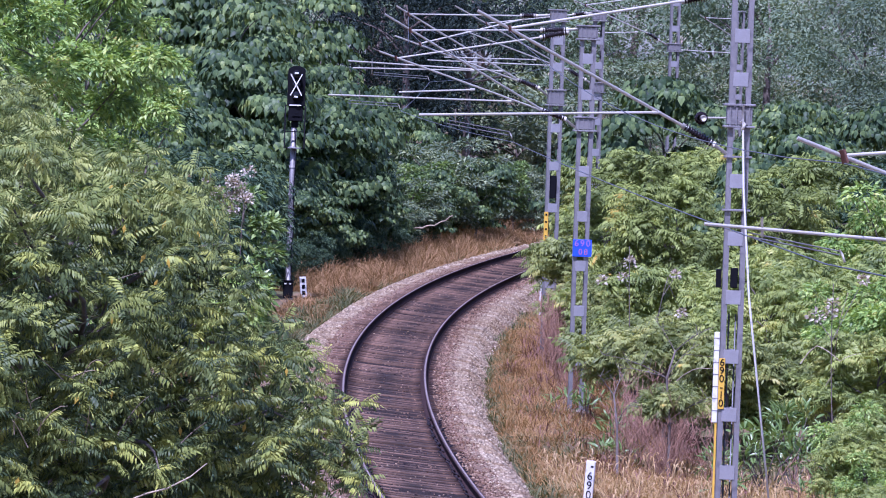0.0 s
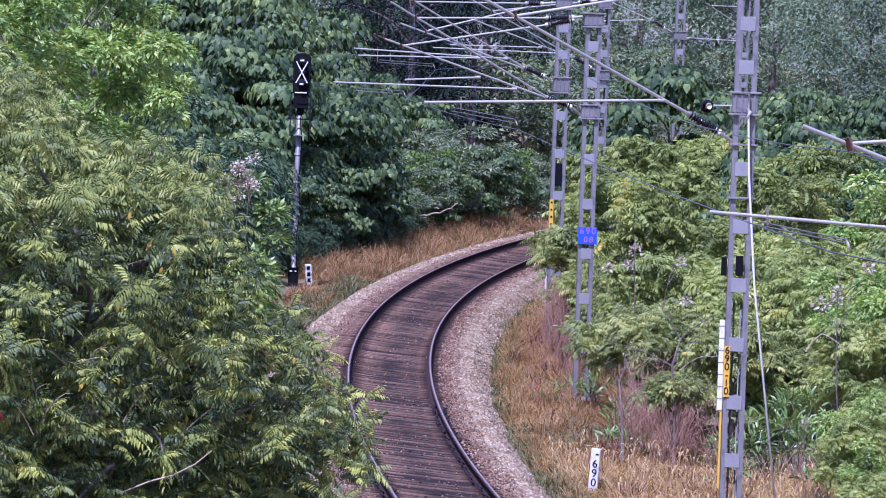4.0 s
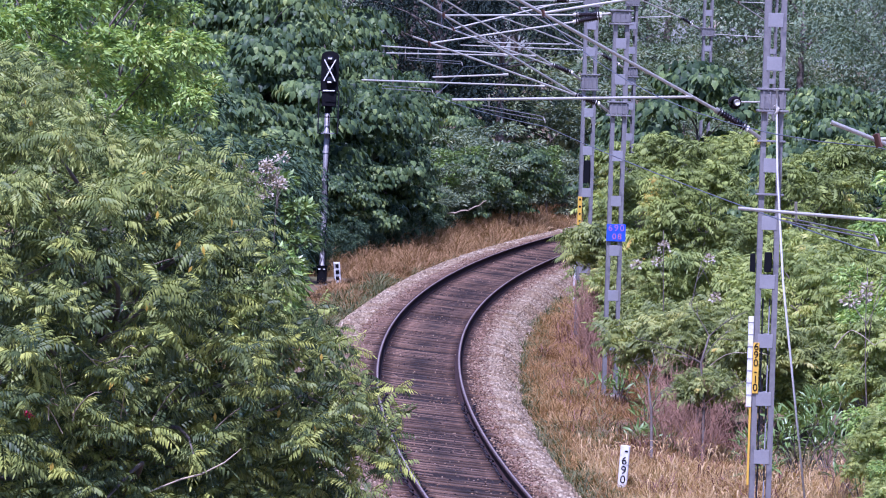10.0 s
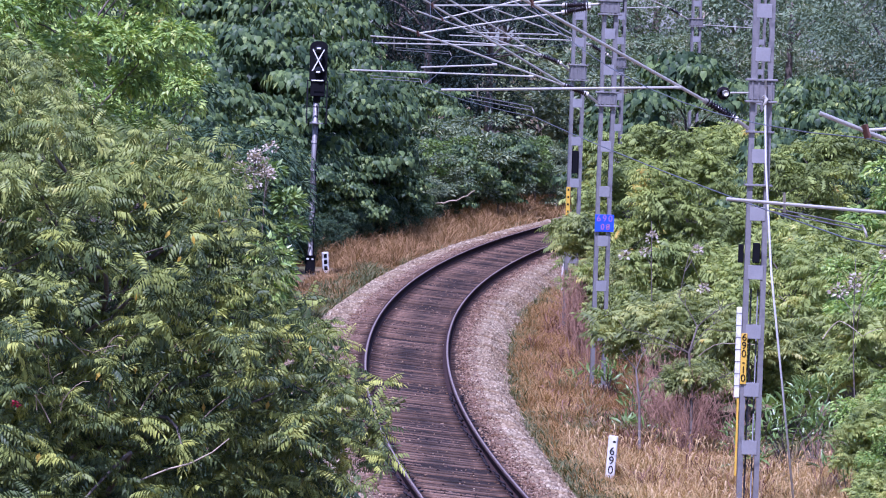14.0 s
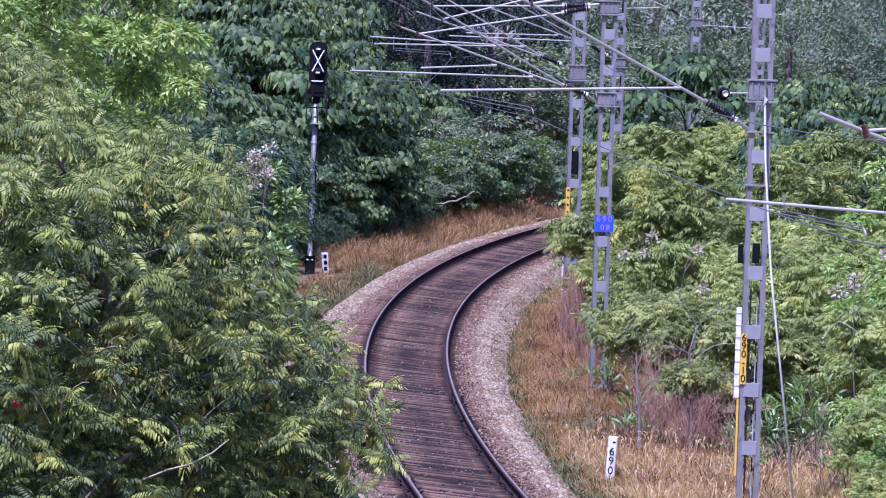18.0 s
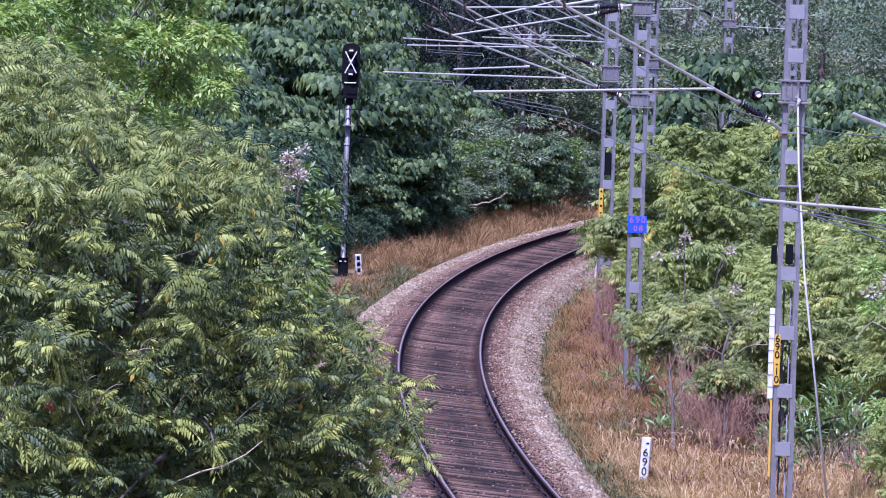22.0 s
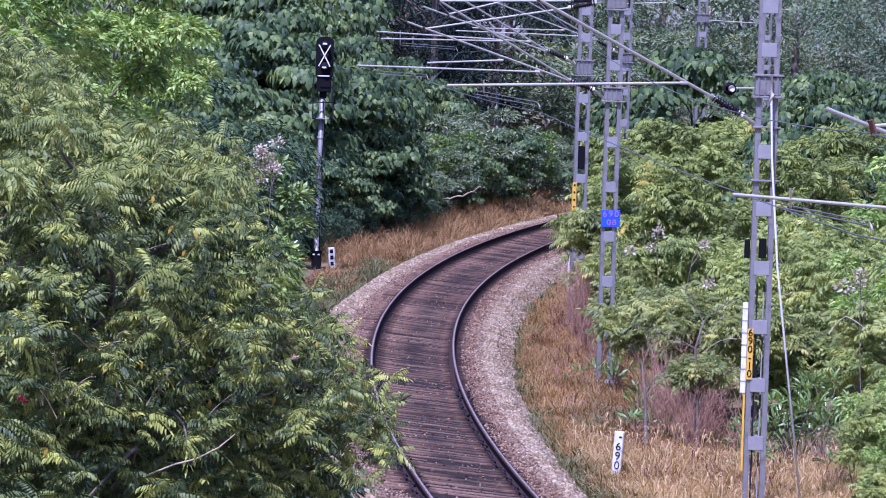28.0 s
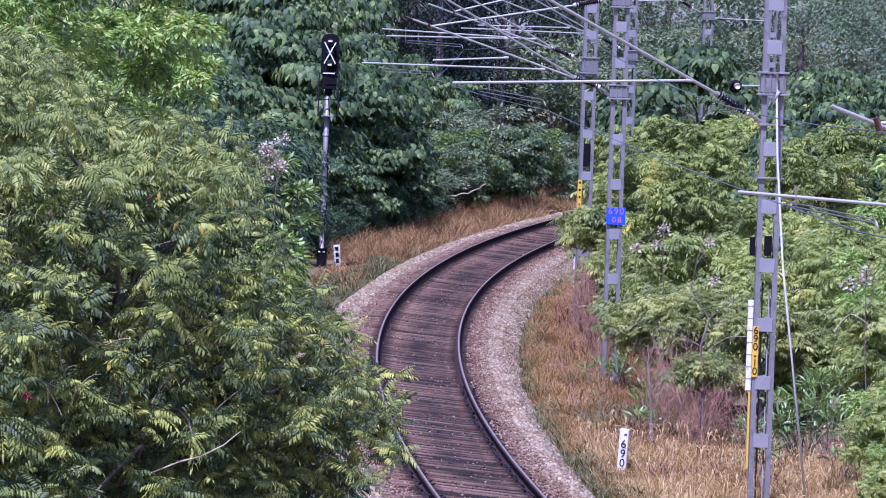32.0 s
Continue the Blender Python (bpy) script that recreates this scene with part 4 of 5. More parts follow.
def rosette(seed, n, pairs=8, leaflet=0.31, wide=1.0, fine=True):
    """A twig's end: feathered leaves arching out all round it, the young ones steeper."""
    rng = np.random.default_rng(seed)
    got = []
    for i in range(n):
        a = 2.4 * i + rng.uniform(-0.7, 0.7)
        young = i / n
        v, f = frond(rng, rng.uniform(0.65, 1.15) * (1.05 - 0.4 * young), pairs, leaflet * (1.05 - 0.25 * young), rng.uniform(0.0, 0.4), wide, fine)
        m = np.array(Euler((rng.uniform(-0.45, 0.2) + 0.7 * young, rng.normal(0, 0.3), 0)).to_matrix())
        w = np.array(Euler((0, 0, a)).to_matrix())
        got.append((v @ m.T @ w.T + np.array([0, 0, 0.12 * young]), f))
    return merge(*got)


WHORLS = [rosette(s + 40, 4 + s % 4, 7, 0.3, 1.0) for s in range(9)]
SPRAYS = [rosette(s + 20, 4 + s % 3, 6, 0.36, 1.15, False) for s in range(7)]


def whorl_mesh(name, rng, pieces, pos, outward, size, tilt=0.5):
    """Twig ends set at places, each turned about and leaning outwards."""
    got = []
    pick = rng.integers(0, len(pieces), len(pos))
    for q, (v, f) in enumerate(pieces):
        own = pick == q
        k = int(own.sum())
        if not k:
            continue
        z = outward[own] * tilt + np.array([0, 0, 1.0]) + rng.normal(0, 0.22, (k, 3))
        z /= np.linalg.norm(z, axis=1, keepdims=True)
        y = np.cross(z, rng.normal(size=(k, 3)))
        y /= np.linalg.norm(y, axis=1, keepdims=True)
        rot = np.stack([np.cross(y, z), y, z], 2)
        got.append(scatter(v, f, pos[own], rot, size[own]))
    return fast_mesh(name, *merge(*got))


def build_foreground_tree():
    """The feathery tree close by: tiers of twig ends over a mound that falls away to the line."""
    rng = np.random.default_rng(11)
    bx, by = -3.6, 58.0
    gz = float(ground_z(bx, by))
    edge_z = [1.2, 2.2, 2.5, 2.8, 3.1, 3.4, 3.65, 3.9, 4.2, 4.5, 4.7, 5.0, 5.35, 5.7, 5.86, 5.92, 6.5, 6.8]
    edge_x = [-1.2, -0.8, -0.5, -0.24, -0.45, -0.75, -0.78, -1.05, -1.58, -1.55, -1.72, -1.82, -1.95, -2.25, -2.6, -3.45, -3.85, -4.3]
    hollows = ((-2.3, 3.45, 0.24, 0.22), (-1.75, 4.72, 0.22, 0.14), (-1.6, 2.62, 0.45, 0.26), (-2.6, 3.85, 0.22, 0.2), (-2.1, 4.2, 0.35, 0.16), (-2.05, 5.25, 0.22, 0.12), (-2.75, 2.75, 0.3, 0.14), (-3.2, 5.02, 0.3, 0.12), (-3.3, 5.66, 0.42, 0.13), (-1.3, 3.4, 0.25, 0.1), (-1.5, 2.7, 0.3, 0.12), (-2.4, 5.1, 0.3, 0.1))

    def in_hollow(x, z):
        return any(((x - hx) / a) ** 2 + ((z - hz) / b) ** 2 < 1 for hx, hz, a, b in hollows)

    twigs = []
    for layer in range(6):
        z = 1.3
        while z < 6.75:
            xe = np.interp(z, edge_z, edge_x) - 0.2 + 0.07 * math.sin(8.3 * z) + rng.normal(0, 0.07)
            x = xe - rng.uniform(0, 0.12)
            while x > -5.3:
                px, pz = x + rng.normal(0, 0.06), z + rng.normal(0, 0.05)
                slope = (0.42 + 0.4 * min(1.0, max(0.0, (-3.1 - x) / 0.9))) * max(0.0, 6.4 - z) * min(1.0, max(0.0, (-1.3 - x) / 1.6))
                ledge = math.sin(12.5 * (pz + 0.16 * px) + 1.9 * math.sin(2.1 * px + 0.6)) + 0.85 * math.sin(6.1 * px - 3.3 * pz + 1.0) + 0.6 * math.sin(9.3 * px + 5.1 * pz) + 0.9 * min(1.0, max(0.0, (-2.9 - px) / 0.8))
                slope += 0.36 * (min(pz, 5.1) - 3.0) * min(1.0, max(0.0, (px + 2.65) / 0.9))  # the crown leans out over its foot towards the line
                if layer < 3:
                    keep = ledge > 0.15 * layer - 0.12 and not in_hollow(px, pz) and rng.random() > (0.1 if pz > 2.95 else 0.42)
                    depth = -1.4 - slope - 0.5 * ledge + 0.3 * layer
                else:
                    keep = True
                    depth = 0.35 - slope + 0.65 * (layer - 3)
                if keep:
                    twigs.append((px - bx, depth + rng.normal(0, 0.1), pz - 0.05 - gz, xe + 0.2 - px))
                x -= rng.uniform(0.2, 0.36)
            z += 0.145
    twigs = np.array(twigs)
    t = thing("feathery_tree", pose(bx, by, gz), "dense young tree with feathered green leaves, a few yellow", "tree")
    trunk = limb_path(rng, (0, 0, -0.3), (0.1, -0.2, 4.9), 0.05, 7)
    tube("trunk", trunk, np.linspace(0.13, 0.045, 7), M["bark"], t, 9)
    for q in rng.choice(len(twigs), 60, replace=False):
        c = twigs[q, :3]
        k = int(np.clip(np.searchsorted(trunk[:, 2], c[2] * 0.72), 2, 6))
        tube("limb", limb_path(rng, trunk[k], c, 0.16, 7), np.linspace(0.036, 0.008, 7), M["bark"], t, 6)
    for lo, hi in ((0, 2.75), (2.75, 3.9), (3.9, 5.0), (5.0, 9.0)):
        for right in (False, True):
            own = twigs[(twigs[:, 2] + gz >= lo) & (twigs[:, 2] + gz < hi) & ((twigs[:, 0] > 0.5) == right)]
            if not len(own):
                continue
            pivot = np.array((0.0, 0.0, max(0.6, (lo + hi) / 2 - 0.8)))
            rim = np.clip(1 - own[:, 3] / 0.8, 0, 1)
            outward = np.stack([rim * 0.9, np.full(len(own), -0.45), np.zeros(len(own))], 1)
            size = 0.285 * rng.uniform(0.75, 1.25, len(own)) * (1 - 0.18 * rim)
            leafy = M["feather_young"] if lo >= 5 else M["feather"]
            b = link("bough", whorl_mesh("bough", rng, WHORLS, own[:, :3] - pivot, outward, size), leafy, t)
            b.location = pivot
            tagged(b, kind="stuff")
            SWAYING.append((b, tuple(pivot), lo, right))
            # single leaves on the outside, and a few yellowed leaflets
            for piece, name, count, k, material in ((FROND, "leaf", 20, 0.3, leafy), ((LEAFLET_V * np.array([1.3, 1, 1]), LEAFLET_F), "yellow_leaf", 9, 0.1, M["yellow_leaf"])):
                lm = fast_mesh(name, *piece)
                for q in rng.choice(len(own), min(count, len(own)), replace=False):
                    p = own[q, :3] - pivot + rng.normal(0, 0.1, 3) + np.array([0, -0.22, -0.02])
                    way = np.array([[rng.normal(0, 0.8), rng.normal(0, 0.8), -0.1]]) if name == "leaf" else np.array([[rng.normal(0, 0.4), -0.1, -1.0]])
                    r = frames(way, np.array([[0, -0.35, 1.0]]) if name == "leaf" else np.array([[0, -1.0, 0.3]]), 0.3, rng)[0] * k * rng.uniform(0.8, 1.2)
                    link(name, lm, material, b).matrix_basis = Matrix([(*r[i], p[i]) for i in range(3)] + [(0, 0, 0, 1)])
    tube("bare_limb", [(0.71, -3.0, 2.43 - gz), (1.01, -3.0, 2.56 - gz), (1.22, -3.0, 2.62 - gz), (1.44, -3.0, 2.74 - gz), (1.60, -3.0, 2.88 - gz)], [0.008, 0.009, 0.009, 0.007, 0.004], M["pale_bark"], t, 7, "pale bare limb showing among the leaves")
    for x0, z0, x1, z1, r in ((-0.85, 4.72, -0.0, 4.95, 0.016), (-0.95, 4.3, -0.2, 4.68, 0.018), (-0.4, 4.45, 0.35, 4.95, 0.013), (0.0, 3.9, 0.65, 4.3, 0.012), (0.3, 3.55, 0.9, 3.95, 0.012), (-0.9, 5.4, -0.5, 5.62, 0.012), (0.6, 4.6, 1.2, 4.75, 0.01), (-0.6, 3.5, 0.2, 3.75, 0.014), (1.3, 3.0, 1.75, 3.35, 0.01), (0.7, 3.1, 1.0, 3.5, 0.01)):
        d = -1.1 - 0.45 * max(0.0, 6.4 - z0) * min(1.0, max(0.0, (2.3 - x0) / 1.6))
        tube("limb", limb_path(rng, (x0, d, z0 - gz), (x1, d - 0.1, z1 - gz), 0.07, 7), np.linspace(r * 0.75, r * 0.3, 7), M["grey_bark"], t, 6)
    for q in range(16):
        x0, z0 = rng.uniform(-0.2, 0.55), rng.uniform(3.05, 3.75)
        d = -2.1 - (0.42 + 0.4 * min(1.0, max(0.0, (0.5 - x0) / 0.9))) * (6.4 - z0)
        end = (x0 + rng.uniform(-0.28, 0.3), d - 0.1, z0 + rng.uniform(0.02, 0.3) - gz)
        tube("twig", limb_path(rng, (x0, d + 0.15, z0 - gz), end, 0.1, 5), [0.006, 0.006, 0.005, 0.004, 0.002], M["dry_twig"], t, 5)
    me = crown_mesh("flower", rng, [(np.zeros(3), np.full(3, 0.025))], 16, (HEART_V, HEART_F), 0.035, fill=0.2)
    link("flower", me, M["red"], t, "small crimson flower").location = (-0.38, -4.5, 3.25 - gz)


build_foreground_tree()


def build_woods():
    # broad-leaved trees behind the signal
    def broad(seed, h, rx, n):
        rng = np.random.default_rng(seed)
        cl = crown_clumps(rng, 46, (0, 0, h * 0.56), (rx, rx, h * 0.45), rx * 0.33, 0.42)
        return rng, cl, dict(n=n, piece=(HEART_V, HEART_F), size=0.235, jitter=0.35, droop=1.5, out=0.75, up=0.25, twist=0.4, fill=0.12, low=-0.15)
    rng, cl, a = broad(21, 9.0, 3.0, 8500)
    b1 = tree("broadleaf_tree", put(-6.4, 194, 20), rng, "leafy tree with large drooping heart-shaped green leaves", "tree", cl, a, 9.0, 0.13, M["broad"], limbs=10, group="woodland trees", loose=30, loose_piece=(HEART_V, HEART_F))
    rng, cl, a = broad(22, 7.0, 2.6, 6500)
    b2 = tree("broadleaf_tree", put(-9.5, 182, 70), rng, "leafy tree with large drooping heart-shaped green leaves", "tree", cl, a, 7.0, 0.11, M["broad"], limbs=9, group="woodland trees", loose=30, loose_piece=(HEART_V, HEART_F))
    copies(b1, [(-4.7, 198, 200, 1.0), (-7.6, 197, 60, 1.05), (-4.6, 203, 140, 0.95), (-9.0, 200, 250, 1.15), (-13, 188, 10, 1.0), (-5.4, 212, 80, 1.12), (-2.4, 221, 300, 0.68), (-11.5, 214, 210, 1.3), (16.5, 232, 33, 0.8), (12.0, 178, 190, 0.8)])
    copies(b2, [(-6.8, 177, 200, 0.9), (-3.2, 207, 20, 0.85), (-6.2, 185, 110, 0.7), (-7.2, 170, 300, 0.7), (-0.4, 231, 160, 0.75), (9.3, 150, 90, 0.85), (17, 200, 240, 1.0), (10.2, 156, 310, 0.95), (2.2, 222, 40, 0.55), (0.6, 215, 250, 0.5), (6.9, 215, 140, 0.8), (-5.9, 189, 160, 1.15), (-7.3, 191, 20, 1.1), (-4.7, 184, 50, 0.5), (-3.9, 188.5, 200, 0.55), (-3.1, 192.5, 90, 0.55), (-4.0, 194, 310, 0.95), (-2.4, 198, 20, 0.58), (-1.5, 204, 160, 0.5), (-3.2, 199, 120, 0.75), (8.9, 208, 75, 1.15), (11.6, 198, 15, 0.85)])

    # bright lance-leaved tree above the near one
    rng = np.random.default_rng(31)
    cl = crown_clumps(rng, 78, (0, 0, 6.7), (2.9, 2.6, 3.1), 0.35, 0.75)
    lance = dict(n=21000, piece=(LANCE_V * np.array([1.7, 1, 1]), LANCE_F), size=0.145, jitter=0.35, droop=0.6, out=0.9, up=0.6, twist=0.5, fill=0.1, low=-0.3)
    l1 = tree("bright_tree", put(-6.9, 98, 0), rng, "bright green tree with dense narrow leaves", "tree", cl, lance, 9.0, 0.11, M["lance"], limbs=12, group="bright narrow-leaved trees", loose=40, loose_piece=(LANCE_V, LANCE_F))
    copies(l1, [(-8.3, 93, 200, 0.97), (-9.6, 108, 130, 1.05), (-7.6, 122, 60, 0.95)])

    rng = np.random.default_rng(32)
    cl = crown_clumps(rng, 16, (0, 0, 2.6), (0.95, 0.9, 1.5), 0.42, 0.8)
    l2 = tree("bright_bush", put(-5.3, 78, 0), rng, "bright green bush with dense narrow leaves", "bush", cl, dict(lance, n=5000, size=0.14), 4.3, 0.06, M["lance"], limbs=10, group="bright bushes", loose=30, loose_piece=(LANCE_V, LANCE_F))
    copies(l2, [(9.8, 113, 120, 1.0), (11.0, 106, 220, 0.9), (8.2, 115, 300, 0.85), (10.6, 128, 20, 1.2), (9.3, 88.5, 70, 0.6), (7.5, 95.5, 170, 0.58), (7.35, 90, 40, 0.45)])

    rng = np.random.default_rng(33)
    cl = crown_clumps(rng, 12, (0, 0, 4.1), (0.32, 0.4, 0.62), 0.24, 0.8)
    tree("bright_bush", put(-2.3, 72, 0), rng, "slender bright green shoot with narrow leaves", "bush", cl, dict(lance, n=2600, size=0.13), 5.0, 0.04, M["lance"], limbs=8, group="bright bushes", loose=30, loose_piece=(LANCE_V, LANCE_F))

    rng = np.random.default_rng(34)
    cl = crown_clumps(rng, 20, (0, 0, 2.5), (0.85, 0.85, 1.6), 0.36, 0.8)
    g1 = tree("green_bush", put(-4.35, 142, 0), rng, "glossy mid-green bush beside the signal", "bush", cl, dict(n=2300, piece=(LANCE_V * np.array([2.0, 1, 1]), LANCE_F), size=0.19, jitter=0.35, droop=0.3, out=0.9, up=0.6, twist=0.6, fill=0.1, low=-0.3), 4.0, 0.06, M["long"], limbs=10, group="green bushes")
    copies(g1, [(-4.95, 131, 60, 0.8), (0.9, 219, 20, 0.85), (2.6, 226, 140, 0.8), (-0.3, 212, 250, 0.8), (3.9, 232, 90, 0.8), (-2.0, 203, 300, 0.6)])

    # dark lance-leaved bushes under the woods
    rng = np.random.default_rng(41)
    cl = crown_clumps(rng, 26, (0, 0, 2.4), (1.9, 1.7, 2.0), 0.6, 0.75)
    darka = dict(n=7000, piece=(LANCE_V, LANCE_F), size=0.22, jitter=0.35, droop=0.7, out=0.8, up=0.4, twist=0.6, fill=0.25)
    d1 = tree("dark_bush", put(-5.7, 150, 0), rng, "tall dark green bush of narrow hanging leaves at the wood's edge, some added to darken the near tree's gaps", "bush", cl, darka, 4.2, 0.09, M["dark"], limbs=10, group="dark bushes")
    # the last six are added behind the near tree to darken its gaps
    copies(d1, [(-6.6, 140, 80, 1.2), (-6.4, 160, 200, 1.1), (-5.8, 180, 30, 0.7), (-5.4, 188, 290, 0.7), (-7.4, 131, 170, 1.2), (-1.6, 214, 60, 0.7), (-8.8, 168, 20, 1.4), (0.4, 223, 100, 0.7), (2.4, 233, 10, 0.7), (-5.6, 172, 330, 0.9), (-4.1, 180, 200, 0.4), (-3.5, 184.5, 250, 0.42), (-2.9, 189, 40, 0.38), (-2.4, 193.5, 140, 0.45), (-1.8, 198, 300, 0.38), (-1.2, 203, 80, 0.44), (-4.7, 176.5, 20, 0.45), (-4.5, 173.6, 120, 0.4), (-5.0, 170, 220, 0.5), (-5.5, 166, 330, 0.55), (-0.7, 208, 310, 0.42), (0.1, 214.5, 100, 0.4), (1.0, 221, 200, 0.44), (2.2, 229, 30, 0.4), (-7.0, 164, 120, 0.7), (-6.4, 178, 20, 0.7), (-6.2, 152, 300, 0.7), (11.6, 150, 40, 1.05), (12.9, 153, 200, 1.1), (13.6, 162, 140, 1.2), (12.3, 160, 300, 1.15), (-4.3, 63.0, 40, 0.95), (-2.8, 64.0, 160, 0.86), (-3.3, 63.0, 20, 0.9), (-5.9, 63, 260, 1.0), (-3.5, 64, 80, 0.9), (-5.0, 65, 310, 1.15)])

    # grey-green scrub beside the far bend
    rng = np.random.default_rng(51)
    cl = crown_clumps(rng, 32, (0, 0, 2.2), (2.2, 2.0, 2.0), 0.55, 0.5)
    sa = dict(n=6500, piece=(LANCE_V * np.array([1.5, 1, 1]), LANCE_F), size=0.2, jitter=0.4, droop=0.4, out=0.9, up=0.7, twist=0.5, fill=0.12, low=-0.2)
    s1 = tree("scrub_bush", put(1.6, 226, 0), rng, "grey-green scrub with thin stems and small leaves", "bush", cl, sa, 4.0, 0.07, M["scrub"], limbs=14, group="scrub bushes")
    copies(s1, [(4.0, 236, 50, 0.75), (-1.0, 207, 160, 0.55), (-0.4, 211, 20, 0.7), (0.3, 215, 70, 0.5), (1.4, 221.5, 280, 0.55), (2.6, 228.5, 30, 0.5), (4.6, 233, 190, 0.6), (6.2, 240, 90, 0.6),  (0.3, 219, 210, 1.0), (7.4, 245, 120, 1.2), (4.6, 238, 300, 0.75), (6.6, 256, 10, 1.5), (4.5, 262, 310, 1.7), (-0.5, 236, 200, 0.7), (20.5, 262, 70, 1.6), (24, 258, 130, 1.7), (17.8, 246, 280, 1.2), (22, 246, 350, 1.5), (27, 270, 100, 1.9), (2.6, 232, 170, 0.7)])

    # taller scrub further off, in the leaf colour that carries the haze
    rng = np.random.default_rng(52)
    cl = crown_clumps(rng, 60, (0, 0, 4.0), (3.6, 3.4, 3.9), 0.7, 0.6)
    s2 = tree("scrub_bush", put(11.6, 272, 0), rng, "tall scrub with small leaves, tinted grey-green for haze", "bush", cl, dict(sa, n=17000, size=0.19), 8.0, 0.12, M["far"], limbs=16, group="scrub bushes")
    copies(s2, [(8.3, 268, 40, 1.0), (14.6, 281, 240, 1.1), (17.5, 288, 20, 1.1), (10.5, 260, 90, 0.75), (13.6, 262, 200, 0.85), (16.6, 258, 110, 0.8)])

    # far trees that close the view; the first kind has haze in its colour
    rng = np.random.default_rng(61)
    cl = crown_clumps(rng, 44, (0, 0, 8.2), (4.4, 4.2, 6.4), 1.15, 0.75)
    fa = dict(n=26000, piece=(LANCE_V * np.array([1.8, 1, 1]), LANCE_F), size=0.18, jitter=0.4, droop=0.6, out=0.8, up=0.5, twist=0.6, fill=0.15)
    f1 = tree("forest_tree", put(-3, 262, 0), rng, "tall green forest tree closing the view, haze tinted into its leaves", "tree", cl, fa, 14.0, 0.28, M["far"], limbs=10, group="far forest trees")
    rng = np.random.default_rng(62)
    cl = crown_clumps(rng, 44, (0, 0, 8.8), (4.0, 4.2, 6.6), 1.0, 0.85)
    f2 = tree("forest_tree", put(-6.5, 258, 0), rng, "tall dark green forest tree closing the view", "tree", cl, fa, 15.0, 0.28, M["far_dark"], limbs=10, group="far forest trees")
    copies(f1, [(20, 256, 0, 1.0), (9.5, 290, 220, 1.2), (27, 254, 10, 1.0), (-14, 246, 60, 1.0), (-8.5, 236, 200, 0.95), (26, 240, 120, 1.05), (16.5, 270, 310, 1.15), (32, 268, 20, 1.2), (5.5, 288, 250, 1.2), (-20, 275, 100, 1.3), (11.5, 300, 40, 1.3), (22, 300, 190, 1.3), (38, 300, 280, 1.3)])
    # trees in the hollow, coloured dark to stand for the shade under the canopy
    rng = np.random.default_rng(63)
    cl = crown_clumps(rng, 44, (0, 0, 7.6), (3.0, 3.2, 6.4), 0.95, 0.85)
    f3 = tree("forest_tree", put(-0.9, 240, 0), rng, "forest tree in the hollow of the wood, its shade put into near-black leaf colour", "tree", cl, dict(fa, n=15000), 14.0, 0.25, M["deep"], limbs=10, group="far forest trees")
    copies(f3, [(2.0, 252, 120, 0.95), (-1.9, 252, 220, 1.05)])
    copies(f2, [(19.5, 224, 330, 0.9), (23.5, 236, 200, 1.0), (2.5, 275, 140, 1.1), (28, 275, 80, 1.1), (-9, 270, 180, 1.2), (-2.5, 295, 10, 1.3), (16, 310, 100, 1.3), (31, 300, 60, 1.3)])


build_woods()


def build_right_bushes():
    """Feathered shrubs on the inside of the bend."""
    kinds = []
    for seed, h, rx, n in ((71, 5.2, 2.0, 430), (72, 3.4, 1.7, 450), (73, 2.4, 1.4, 210)):
        rng = np.random.default_rng(seed)
        low = h < 3  # the low kind carries its leaves high, over bare stems
        cl = crown_clumps(rng, 44, (0, 0, h * (0.72 if low else 0.6)), (rx * 1.05, rx * 1.05, h * (0.27 if low else 0.38)), rx * 0.19, 0.85)
        kinds.append((rng, cl, dict(n=n, size=0.42), h))
    rng = np.random.default_rng(74)
    cl = crown_clumps(rng, 24, (0, 0, 2.45), (1.15, 1.1, 0.55), 0.25, 0.8)
    kinds.append((rng, cl, dict(n=170, size=0.39), 3.0))
    spots = [(6.3, 141, 10), (7.6, 122, 40), (4.8, 121, 0), (3.9, 146, 0)]
    made = []
    for (rng, cl, a, h), (x, y, turn), leafy in zip(kinds, spots, ("bush_yellow", "bush_green", "bush", "bush")):
        made.append(tree("feathery_bush", put(x, y, turn), rng, "light green feathery bush on thin branching stems", "bush", cl, a, h, 0.06, M[leafy], limbs=14, group="feathery bushes", loose=24, loose_piece=FROND))
    a, b, c, d = made
    copies(d, [(3.95, 142, 120, 0.72), (4.85, 106.5, 140, 0.6), (4.9, 143, 60, 0.95), (5.2, 116, 200, 0.85), (4.7, 137, 300, 0.9), (6.2, 111, 90, 0.85)])
    copies(a, [(5.0, 152, 90, 0.95), (8.6, 138, 200, 1.0), (10.4, 146, 300, 1.1), (7.4, 156, 140, 1.1), (11.5, 132, 60, 0.95), (6.8, 170, 250, 1.1), (10, 165, 30, 1.15)])
    copies(b, [(8.2, 184, 40, 1.45), (10.0, 189, 170, 1.6), (7.0, 191, 260, 1.4), (9.0, 176, 310, 1.35), (9.6, 118, 100, 1.0), (8.6, 128, 220, 1.1), (6.1, 130, 310, 1.0), (10.8, 124, 150, 1.1), (4.9, 140, 60, 0.8), (8.9, 108, 260, 0.8), (11.8, 112, 30, 1.1), (9.9, 101, 200, 0.7), (8.1, 100, 170, 0.5), (7.6, 94, 130, 0.56), (7.3, 88.5, 20, 0.42), (7.1, 112, 75, 0.55), (6.6, 116, 310, 0.5)])
